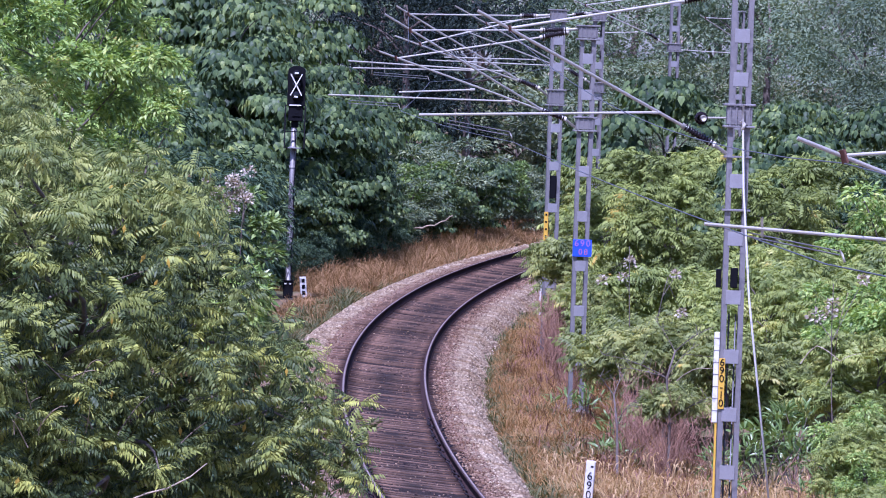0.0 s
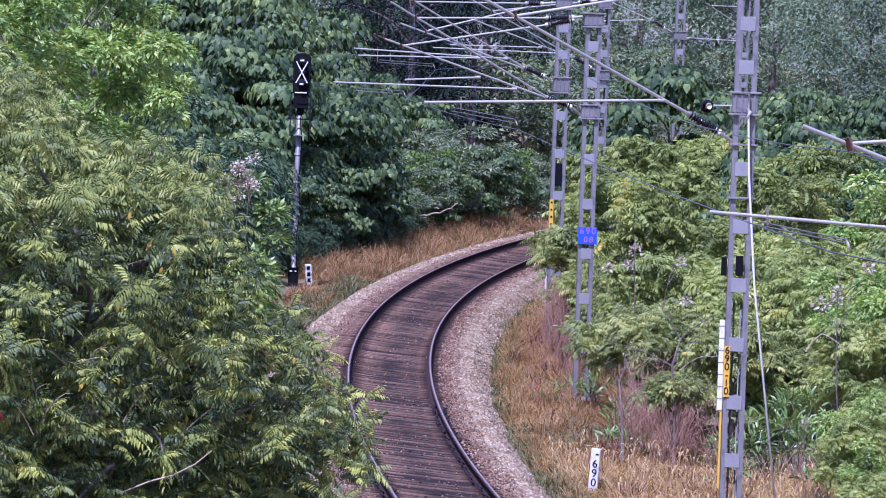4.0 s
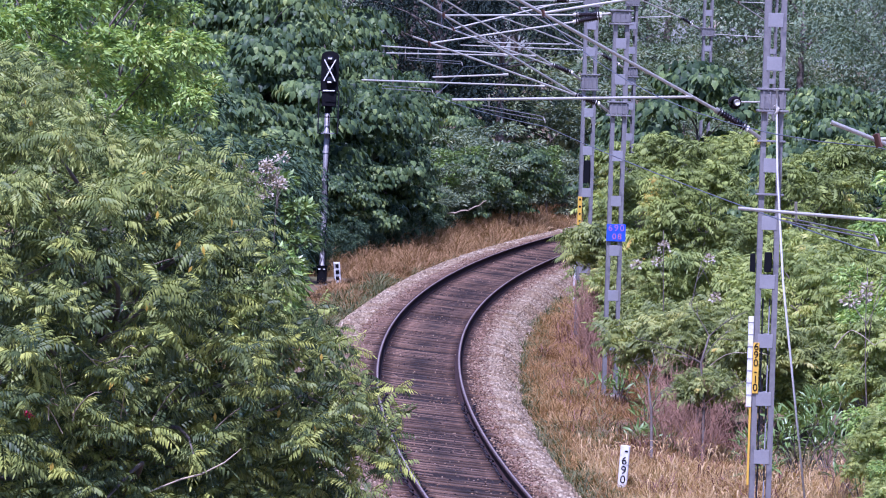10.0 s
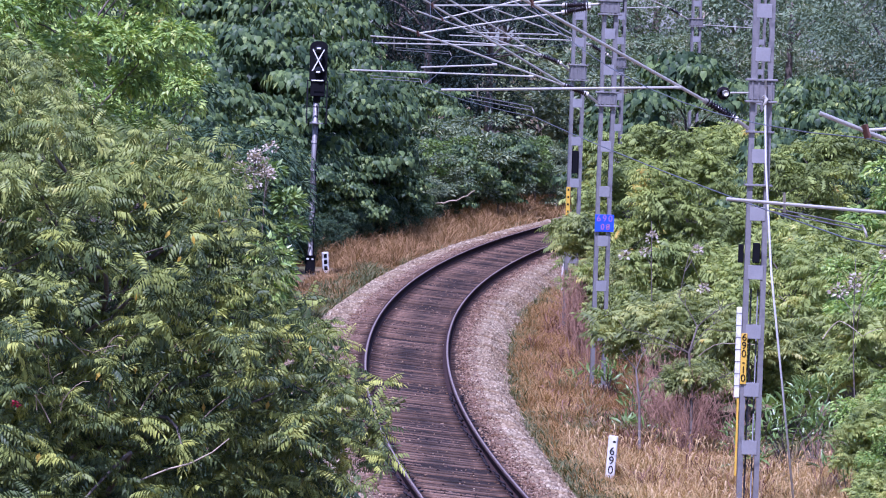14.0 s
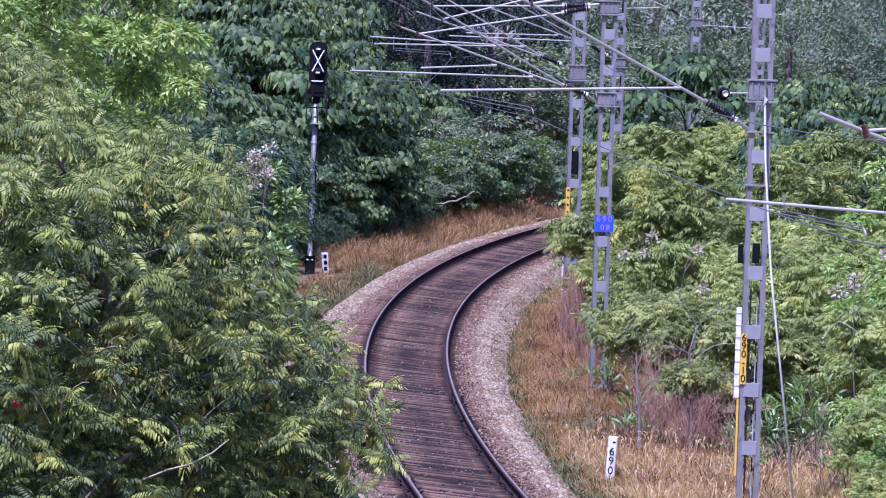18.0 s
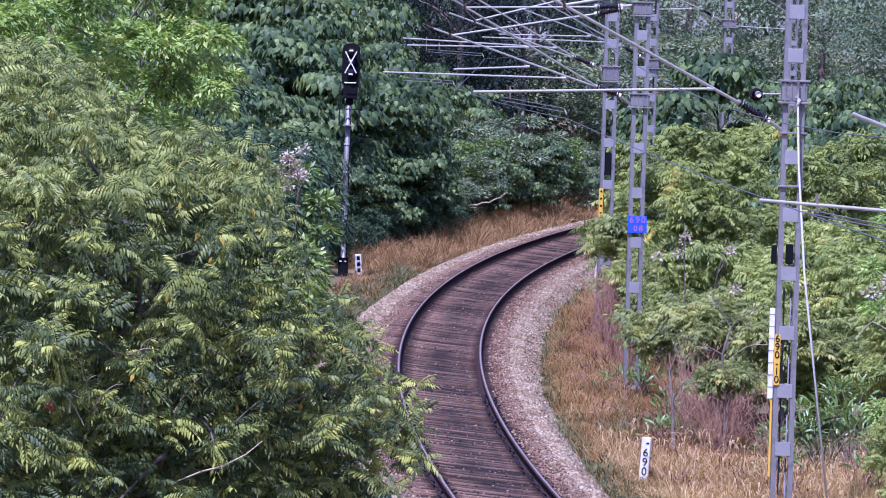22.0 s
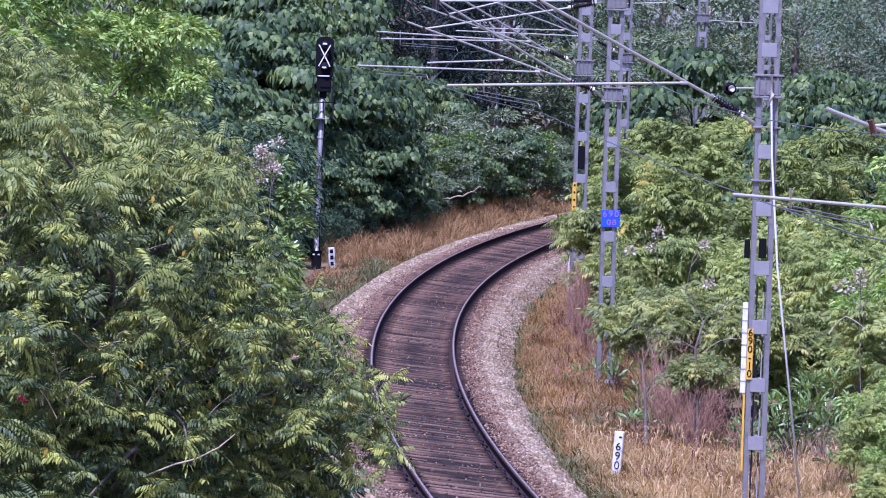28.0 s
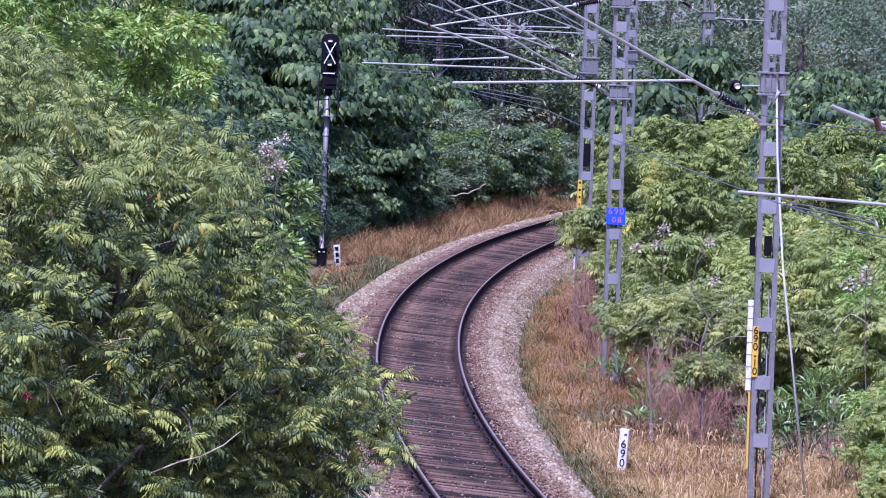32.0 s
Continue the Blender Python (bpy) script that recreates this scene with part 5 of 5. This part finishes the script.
    copies(c, [(5.9, 118, 80, 0.9), (5.0, 133, 200, 0.9), (5.4, 150, 120, 0.95), (9.3, 96, 10, 0.7), (10.0, 92, 60, 0.9), (7.6, 113, 240, 0.9)])


build_right_bushes()


# ---- small plants ----
def flower_stalk(x, y, z1, heads, seed, label):
    """A pale stem with heads of blossom near its top."""
    rng = np.random.default_rng(seed)
    g = float(ground_z(x, y))
    t = thing("flowering_stalk", pose(x, y, g), label, "flowering plant", "pale flowering stalks")
    path = limb_path(rng, (0, 0, -0.2), (rng.normal(0, 0.2), 0, z1 - g), 0.06, 8)
    tube("stem", path, np.linspace(0.016, 0.007, 8), M["bark"], t, 6)
    for i in range(heads):
        c = path[-1] + np.array([rng.normal(0, 0.26), rng.normal(0, 0.15), rng.uniform(-0.85, 0.1)])
        tube("stem", [path[-3] + (path[-1] - path[-3]) * rng.random(), c], [0.008, 0.005], M["bark"], t, 5)
        r = rng.uniform(0.09, 0.17)
        me = crown_mesh("blossom", rng, [(np.zeros(3), np.array([r, r, r]))], 44, (HEART_V, HEART_F), 0.065, droop=0.1, twist=0.8, fill=0.3)
        link("blossom", me, M["blossom"], t).location = c


def bare_branch(name, points, r, label):
    p = np.array(points, float)
    rng = np.random.default_rng(len(p) + int(p[0][1] * 10))
    q = np.concatenate([limb_path(rng, a, b, 0.05, 5)[:-1] for a, b in zip(p[:-1], p[1:])] + [p[-1:]])
    b = tube(name, q, np.linspace(r, r * 0.35, len(q)), M["pale_bark"], None, 6)
    tagged(b, label, "branch")


def twig_bush(x, y, h, spread, n, seed, label, material="twig"):
    """A thicket of dead stems, forked, with no leaves."""
    rng = np.random.default_rng(seed)
    t = thing("dead_bush", put(x, y), label, "dead bush", "leafless bushes")
    for i in range(n):
        a = rng.uniform(0, 2 * math.pi)
        b = np.array([rng.normal(0, 0.12), rng.normal(0, 0.12), -0.1])
        e = np.array([math.cos(a) * spread * rng.uniform(0.3, 1), math.sin(a) * spread * rng.uniform(0.3, 1), h * rng.uniform(0.6, 1.05)])
        path = limb_path(rng, b, e, 0.08, 6)
        got = [tube_arrays(path, np.linspace(0.009, 0.003, 6), 4)]
        for q in range(9):
            k = rng.integers(1, 5)
            tip = path[k] + np.array([rng.normal(0, 0.3), rng.normal(0, 0.3), rng.uniform(0.1, 0.7)]) * h * 0.4
            got.append(tube_arrays([path[k], (path[k] + tip) / 2 + rng.normal(0, 0.02, 3), tip], [0.005, 0.004, 0.002], 4))
        link("stem", fast_mesh("stem", *merge(*got)), M[material], t)


def sapling(y, trunk, forks, label):
    """A thin bare trunk with a few long forks, in a plane across the line."""
    g = float(ground_z(trunk[0][0], y))
    t = thing("bare_sapling", pose(trunk[0][0], y, g), label, "sapling", "bare saplings")
    rng = np.random.default_rng(int(y * 10 + trunk[0][0] * 100))
    x0 = trunk[0][0]
    foot = [(0.0, 0.0, -0.1)] + [(x - x0, rng.normal(0, 0.05), z - g) for x, z in trunk[1:]]
    tube("trunk", foot, np.linspace(0.03, 0.016, len(foot)), M["bark"], t, 7)
    for k, x, z in forks:
        end = np.array((x - x0, rng.normal(0, 0.25), z - g))
        path = limb_path(rng, foot[k], end, 0.06, 6)
        tube("branch", path, np.linspace(0.011, 0.004, 6), M["bark"], t, 6)
        for q in range(5):
            p = path[rng.integers(2, 6)]
            tube("twig", [p, p + np.array([rng.normal(0, 0.22), rng.normal(0, 0.1), rng.uniform(-0.05, 0.28)])], [0.005, 0.003], M["bark"], t, 5)


def leafy_plant(x, y, h, r, seed, label, n=90, size=0.3, material="broad"):
    """Low upright shoots with long shining leaves."""
    rng = np.random.default_rng(seed)
    t = thing("leafy_shrub", put(x, y), label, "shrub", "broad-leaved shrubs")
    cl = crown_clumps(rng, 9, (0, 0, h * 0.6), (r, r, h * 0.4), r * 0.32, 0.8)
    for c, _ in cl:
        tube("stem", limb_path(rng, (0, 0, -0.1), c, 0.06, 5), np.linspace(0.02, 0.006, 5), M["bark"], t, 5)
    p, d = shell(rng, n, cl, 0.1)
    way = d + rng.normal(0, 0.35, (n, 3)) + np.array([0, 0, 0.25])
    rot = frames(way, d * 0.4 + np.array([0, 0, 0.8]), 0.4, rng)
    me = fast_mesh("leaf", LONG_V, LONG_F)
    sz = size * rng.uniform(0.7, 1.2, n)
    for q in range(n):
        lf = link("leaf", me, M[material], t)
        lf.matrix_basis = Matrix([(*(rot[q][i] * sz[q]), p[q][i]) for i in range(3)] + [(0, 0, 0, 1)])


LONG_V = np.array([0.75, 1, 1]) * np.array([(0, 0, 0), (0.1, 0.2, 0.04), (0.14, 0.5, 0.06), (0.08, 0.82, -0.02), (0, 1, -0.12), (-0.08, 0.82, -0.02), (-0.14, 0.5, 0.06), (-0.1, 0.2, 0.04), (0, 0.5, 0.02)])
LONG_F = np.array([(i, i + 1, 8) for i in range(7)] + [(7, 0, 8)])


def build_small_plants():
    pale = "thin pale stem with clusters of pinkish white blossom"
    for i, (x, y, z, n) in enumerate([(-4.55, 139.4, 4.1, 8), (-4.85, 139.2, 3.75, 5), (-4.3, 139.0, 3.8, 4), (-5.05, 139.3, 4.15, 3), (4.75, 121, 3.1, 3), (5.0, 120, 2.5, 2), (8.1, 107, 2.95, 4)] ):
        flower_stalk(x, y, z, n, 300 + i, pale)
    bare_branch("bare_branch", [(-0.85, 209.5, -0.1), (-0.36, 206.6, 0.72), (0.1, 206, 0.86), (0.55, 205.6, 0.98), (0.95, 205.4, 1.18), (1.2, 205.3, 1.38)], 0.045, "bleached bare branch arching out of the bushes")
    for p in ([(7.2, 105, 1.5), (7.5, 105, 1.85), (7.9, 104.5, 1.6), (8.3, 104.5, 1.75)], [(7.7, 108, 0.2), (8.0, 107.5, 1.2), (8.05, 107, 2.2), (8.2, 107, 2.8)], [(6.0, 113, 1.0), (6.4, 112.5, 1.5), (6.6, 112, 2.1)], [(5.0, 108, 0.9), (5.6, 107, 1.25), (6.2, 106.5, 1.2)]):
        bare_branch("bare_branch", p, 0.011, "thin bleached dead branch among the bushes")
    for i, (x, y, h, sp, n) in enumerate([(3.5, 134, 2.0, 0.7, 16), (3.5, 140.5, 2.0, 0.5, 56), (3.7, 128.5, 1.7, 0.6, 14), (4.2, 108, 1.6, 0.7, 20), (4.75, 106, 1.7, 0.9, 22), (4.5, 112, 1.7, 0.9, 22), (5.05, 109, 1.7, 0.8, 24), (6.9, 98, 1.3, 0.7, 12), (3.7, 150, 1.7, 0.6, 10), (5.6, 104, 1.5, 0.7, 10)]):
        twig_bush(x, y, h, sp, n, 330 + i, "leafless thicket of dull red-brown stems")
    sapling(106.0, [(4.86, -0.9), (4.84, 0.3), (4.76, 1.1), (4.9, 1.6)], [(1, 5.55, 0.75), (2, 4.0, 1.25), (2, 5.35, 1.75), (2, 3.55, 1.5), (3, 5.6, 2.1), (3, 4.5, 2.2)], "thin grey sapling with spreading bare branches")
    sapling(105.0, [(3.86, -0.9), (3.82, 0.2), (3.74, 0.8)], [(1, 4.1, 0.7), (2, 3.95, 1.2), (2, 3.42, 1.2)], "thin crooked grey sapling in dry grass")
    for i, (x, y, h, r, n) in enumerate([(6.5, 102.5, 1.6, 0.6, 170), (7.1, 104, 1.7, 0.65, 180), (5.6, 101, 1.1, 0.4, 80), (7.8, 102, 1.4, 0.6, 150), (7.2, 96, 1.1, 0.5, 100), (3.9, 109.2, 0.55, 0.4, 50), (3.75, 123.5, 0.75, 0.45, 50), (3.3, 124, 0.5, 0.3, 25), (4.1, 114, 0.8, 0.4, 40)]):
        leafy_plant(x, y, h, r, 360 + i, "low shrub with long shining green leaves in dry grass", int(n * 1.35), 0.25, "long")


build_small_plants()


# ---- grass ----
def grass(name, rng, n, area, height, material, label, lean=0.3, width=0.01, spread=0.16, patch=(0.5, 1.3)):
    """Tufts of bent blades over a strip; the height drifts from patch to patch."""
    m = max(1, n // 22)
    cy, cu = area(rng, m)
    ch = rng.uniform(*patch, m) * (0.75 + 0.35 * np.sin(cy * 0.9 + cu * 2.1) * np.sin(cu * 1.7 - cy * 0.37))
    k = rng.integers(0, m, n)
    oy, ou = rng.normal(0, spread, n), rng.normal(0, spread * 0.6, n)
    y, u = cy[k] + oy, cu[k] + ou
    x = line_x(y) + u
    keep = ~((np.abs(x - 5.2 - 0.05 * (y - 93)) < 0.45) & (y < 93.4) & (y > 80))
    x, y, u, k, oy, ou = x[keep], y[keep], u[keep], k[keep], oy[keep], ou[keep]
    n = len(x)
    z = ground_z(x, y)
    v = np.array([(-1, 0, 0), (1, 0, 0), (0.85, 0.1, 0.45), (-0.85, 0.1, 0.45), (0.75, 0.38, 0.8), (-0.75, 0.38, 0.8), (0, 0.85, 0.88)])
    f = np.array([(0, 1, 2), (0, 2, 3), (3, 2, 4), (3, 4, 5), (5, 4, 6)])
    fall = np.stack([ou * 1.5 + rng.normal(0, 0.25, n), oy * 1.5 + rng.normal(0, 0.25, n), np.zeros(n)], 1)
    zaxis = np.stack([ou / spread * 0.2 + rng.normal(0, lean, n), oy / spread * 0.15 + rng.normal(0, lean, n), np.ones(n)], 1)
    zaxis /= np.linalg.norm(zaxis, axis=1, keepdims=True)
    xax = np.cross(fall, zaxis)
    xax /= np.linalg.norm(xax, axis=1, keepdims=True) + 1e-9
    yax = np.cross(zaxis, xax)
    rot = np.stack([xax, yax, zaxis], 2)
    h = height * ch[k] * rng.uniform(0.5, 1.15, n)
    h = np.where((np.abs(x - 3.08) < 0.3) & (y > 92) & (y < 98.3), h * 0.5, h)  # trodden short before the post
    size = np.stack([width * rng.uniform(0.6, 1.5, n), h * 0.8, h], 1)
    me = fast_mesh(name, *scatter(v, f, np.stack([x, y, z - 0.03], 1), rot, size))
    g = link(name, me, material)
    tagged(g, label, "grass", kind="stuff")


def strip(y0, y1, u0, u1):
    return lambda rng, n: (rng.uniform(y0, y1, n), rng.uniform(u0, u1, n))


def build_grass():
    rng = np.random.default_rng(81)
    grass("dry_grass", rng, 150000, strip(84, 172, 2.45, 5.8), 0.4, M["grass_dry"], "thick reddish brown dry grass beside the ballast", width=0.0045)
    grass("pale_grass", rng, 56000, strip(84, 105, 2.9, 8.5), 0.42, M["grass_pale"], "pale straw-coloured grass with bent feathery heads", width=0.0045, lean=0.4)
    grass("pale_grass", rng, 34000, strip(82, 101, 2.8, 8.0), 0.5, M["grass_pale"], "taller straw-coloured grass in loose patches", width=0.005, lean=0.35, spread=0.3, patch=(0.3, 1.4))
    grass("dry_grass", rng, 30000, strip(112, 182, -4.7, -2.95), 0.34, M["grass_bank"], "low reddish brown dry grass before the signal", width=0.007)
    grass("dry_grass", rng, 90000, strip(176, 262, -5.9, -2.95), 0.8, M["grass_bank"], "reddish brown dry grass along the outside of the bend", width=0.0065)
    grass("red_grass", rng, 16000, strip(95, 172, 2.9, 6.5), 0.5, M["grass_red"], "dull red dead stalks among the dry grass", lean=0.2, width=0.008)
    grass("green_grass", rng, 15000, strip(84, 172, 2.15, 2.85), 0.26, M["grass_green"], "low green weeds at the foot of the ballast", patch=(0.1, 1.6), spread=0.13)
    grass("green_grass", rng, 36000, strip(135, 262, -3.8, -2.75), 0.42, M["grass_green"], "low green weeds at the foot of the ballast", patch=(0.2, 1.3))
    grass("green_grass", rng, 16000, strip(86, 140, 2.7, 9.0), 0.32, M["grass_green"], "patches of green weeds among dry grass", spread=0.3)
    grass("green_grass", rng, 7000, strip(107, 113, 3.3, 5.0), 0.42, M["grass_green"], "low green weeds in a patch of dry grass", spread=0.3, patch=(0.2, 1.2))
    grass("green_grass", rng, 6000, strip(88, 101, 2.3, 3.1), 0.34, M["grass_green"], "thick green weeds at the foot of the ballast", spread=0.3, patch=(0.1, 1.4))


build_grass()


def seed_heads(rng, n, y0, y1, u0, u1):
    """Pale plumes bent over on thin stalks above the grass."""
    t = np.array([0, 0.35, 0.6, 0.8, 0.92, 1.0])
    cy = np.array([0, 0.03, 0.1, 0.22, 0.33, 0.4])
    cz = np.array([0, 0.5, 0.85, 1.0, 1.0, 0.92])
    w = np.array([0.35, 0.35, 0.4, 1.4, 1.3, 0.1])
    v = np.array([q for y, z, k in zip(cy, cz, w) for q in ((-k, y, z), (k, y, z))])
    f = np.array([q for i in range(5) for q in ((2 * i, 2 * i + 1, 2 * i + 3), (2 * i, 2 * i + 3, 2 * i + 2))])
    y, u = rng.uniform(y0, y1, n), rng.uniform(u0, u1, n)
    x = line_x(y) + u
    keep = (np.sin(1.3 * y + 2.0 * u) + np.sin(2.7 * u - 0.8 * y) > -0.4 + rng.normal(0, 0.5, n)) & ~((np.abs(x - 5.22) < 0.5) & (np.abs(y - 93) < 1)) & ~((np.abs(x - 3.08) < 0.3) & (y < 98.3))
    x, y = x[keep], y[keep]
    n = len(x)
    a = rng.normal(0.6, 1.2, n)
    lean = rng.normal(0, 0.16, (n, 2))
    z = np.stack([lean[:, 0], lean[:, 1], np.ones(n)], 1)
    fall = np.stack([np.cos(a), np.sin(a), np.zeros(n)], 1)
    xa = np.cross(fall, z)
    xa /= np.linalg.norm(xa, axis=1, keepdims=True)
    ya = np.cross(z, xa)
    h = rng.uniform(0.35, 0.62, n)
    me = fast_mesh("seed_heads", *scatter(v, f, np.stack([x, y, ground_z(x, y) - 0.03], 1), np.stack([xa, ya, z], 2), np.stack([rng.uniform(0.007, 0.011, n), h, h], 1)))
    g = link("seed_heads", me, M["plume"])
    tagged(g, "pale feathery seed heads bent over the dry grass", "grass", kind="stuff")


seed_heads(np.random.default_rng(85), 1300, 84, 106, 2.7, 7.5)


# ---- sleepers, clips and stones, last ----
def build_pieces():
    rng = np.random.default_rng(91)
    bm = bmesh.new()
    half = [(-1.375, 0.0), (-1.375, 0.115), (-0.9, 0.125), (-0.5, 0.112), (0.5, 0.112), (0.9, 0.125), (1.375, 0.115), (1.375, 0.0)]
    ring = [[bm.verts.new((u, s * (0.125 if z > 0.01 else 0.14), z)) for u, z in half] for s in (-1, 1)]
    n = len(half)
    for j in range(n - 1):
        bm.faces.new((ring[0][j], ring[0][j + 1], ring[1][j + 1], ring[1][j]))
    bm.faces.new(ring[0])
    bm.faces.new(list(reversed(ring[1])))
    bmesh.ops.recalc_face_normals(bm, faces=bm.faces)
    me = bpy.data.meshes.new("sleeper")
    bm.to_mesh(me)
    bm.free()
    me.materials.append(M["sleeper"])
    cv, cf = tube_arrays([(0, -0.05, 0.0), (0.02, -0.04, 0.05), (0.05, 0, 0.06), (0.02, 0.05, 0.05), (0.0, 0.02, 0.02)], 0.014, 5)
    clip = fast_mesh("rail_clip", cv * 1.2, cf)
    clip.materials.append(M["clip"])
    y = T0 + 0.4
    while y < T1:
        a = math.asin((y - CY) / RAD)
        p = on_line(y, 0, CANT / 2 - 0.172 - 0.125 + 0.004)
        s = new("sleeper", me)
        s.parent = TRACK
        s.matrix_basis = Matrix.Translation(p) @ Matrix.Rotation(-a, 4, "Z") @ Matrix.Rotation(math.atan(CANT / GAUGE), 4, "Y") @ pose(rng.normal(0, 0.02), 0, rng.normal(0, 0.008), 0, rng.normal(0, 0.15), rng.normal(0, 0.9))
        if 74 < y < 111:
            for u0 in (-GAUGE / 2, GAUGE / 2):
                for sd in (-1, 1):
                    c = new("rail_clip", clip)
                    c.parent = s
                    c.matrix_basis = pose(u0 + sd * 0.075, 0, 0.12 if sd < 0 else 0.1, 0, 0, 0 if sd > 0 else 180)
        y += 0.6 + rng.normal(0, 0.04)
    # loose stones on the shoulders and a few between the sleepers
    ico = bmesh.new()
    bmesh.ops.create_icosphere(ico, subdivisions=1, radius=1.0)
    sv = np.array([v.co for v in ico.verts])
    sf = np.array([[v.index for v in f.verts] for f in ico.faces])
    ico.free()
    sv = np.sign(sv) * np.abs(sv) ** 0.75 * (1 + 0.3 * np.sin(sv[:, :1] * 7 + sv[:, 1:2] * 5))
    prof_u = [-2.95, -2.35, -2.1, -1.45, -0.95, 0.95, 1.45, 1.85, 2.5]
    prof_z = [-0.62, -0.2, 0.0, 0.02, canted(-0.95) - 0.19, canted(0.95) - 0.19, -0.2, -0.28, -0.85]

    def lay(n, u0, u1, y0, y1, size, name, label, material="stone", sunk=0.0):
        yy = y0 + (y1 - y0) * rng.random(n) ** 1.35
        uu = rng.uniform(u0, u1, n)
        side = np.sign(u0 + u1)
        uu = uu + side * 0.12 * np.sin(yy * 0.9 + 1.3 * np.sin(yy * 0.37)) * np.clip(np.abs(uu) - 1.7, 0, 1)
        pos = np.array([on_line(p, q, np.interp(q, prof_u, prof_z) - sunk) for p, q in zip(yy, uu)])
        ax = rng.normal(size=(n, 3))
        rot = frames(ax, rng.normal(size=(n, 3)))
        sz = size * rng.uniform(0.55, 1.3, n)[:, None] * rng.uniform(0.6, 1.15, (n, 3))
        ob = link(name, fast_mesh(name, *scatter(sv, sf, pos, rot, sz)), M[material], BED, label)
        tagged(ob, kind="stuff")
    lay(24000, 1.55, 2.55, 70, 200, 0.032, "stones", "loose pale pinkish crushed stones")
    lay(20000, -2.95, -1.62, 66, 250, 0.036, "stones", "loose pale pinkish crushed stones")
    lay(6000, 1.35, 2.1, 70, 190, 0.021, "stones", "small pale stones on the shoulder")
    lay(8000, 1.05, 1.6, 70, 190, 0.02, "stones", "small dusty stones over the sleeper ends", "dirty_stone")
    lay(3000, -2.1, -1.6, 66, 210, 0.022, "stones", "small pale stones on the shoulder")
    lay(8000, -1.75, -1.05, 66, 210, 0.022, "stones", "small dusty stones over the sleeper ends", "dirty_stone")
    lay(5200, -0.5, 0.45, 72, 200, 0.03, "dark_stones", "oil-blackened stones lying between the sleepers", "dark_stone", 0.022)
    lay(1600, -1.1, -0.4, 72, 200, 0.03, "stones", "dusty brown stones packed between the sleepers", "dirty_stone", 0.026)
    lay(1600, 0.35, 0.95, 72, 200, 0.03, "stones", "dusty brown stones packed between the sleepers", "dirty_stone", 0.026)
    lay(800, -0.78, 0.78, 76, 200, 0.015, "stones", "small dusty stones scattered over the sleepers", "dirty_stone", -0.012)
    lay(60, -0.75, 0.75, 78, 200, 0.016, "stones", "a few pale stones scattered between the rails", "stone", -0.015)


build_pieces()


def motions():
    """The near tree leans a little with the wind, and its lower boughs on the line's side bob."""
    times = (0, 3, 5.5, 7, 9.5, 11, 13, 14.5, 17, 18, 19.5, 20.3, 21.5, 23, 24, 25.5, 28, 29.5, 32)
    lean = (-0.55, -0.5, -0.85, -0.6, -0.3, 0, 0, 0.25, 0.38, 0.1, -0.2, -0.35, -1.1, -0.65, -0.8, -0.75, -0.9, -1.1, -1.3)
    bob = (-0.6, -0.1, 0.35, 0.6, -0.6, -0.25, 0, 0.15, 0.55, 0.35, 0.55, 0.2, 0, -0.3, 0.0, 0.1, -0.1, 0.15, 0)
    for k, (ob, p, low, right) in enumerate(SWAYING):
        share = {0: 0.4, 2.75: 0.55, 3.9: 0.8, 5.0: 1.0}[low]
        curve, share = (bob, 1.0) if right and low < 3.9 else (lean, share)
        rows = []
        for i in range(65):
            t = i * 0.5
            a = share * float(np.interp(t, times, curve)) + 0.07 * math.sin(1.9 * t + 1.7 * k) + 0.05 * math.sin(3.7 * t + k)
            b = 0.16 * math.sin(0.7 * t + 2.3 * k + 1) + 0.08 * math.sin(2.1 * t + k)
            rows.append((t, pose(*p, b, a, 0.12 * math.sin(1.1 * t + k))))
        walk(ob, rows)


motions()
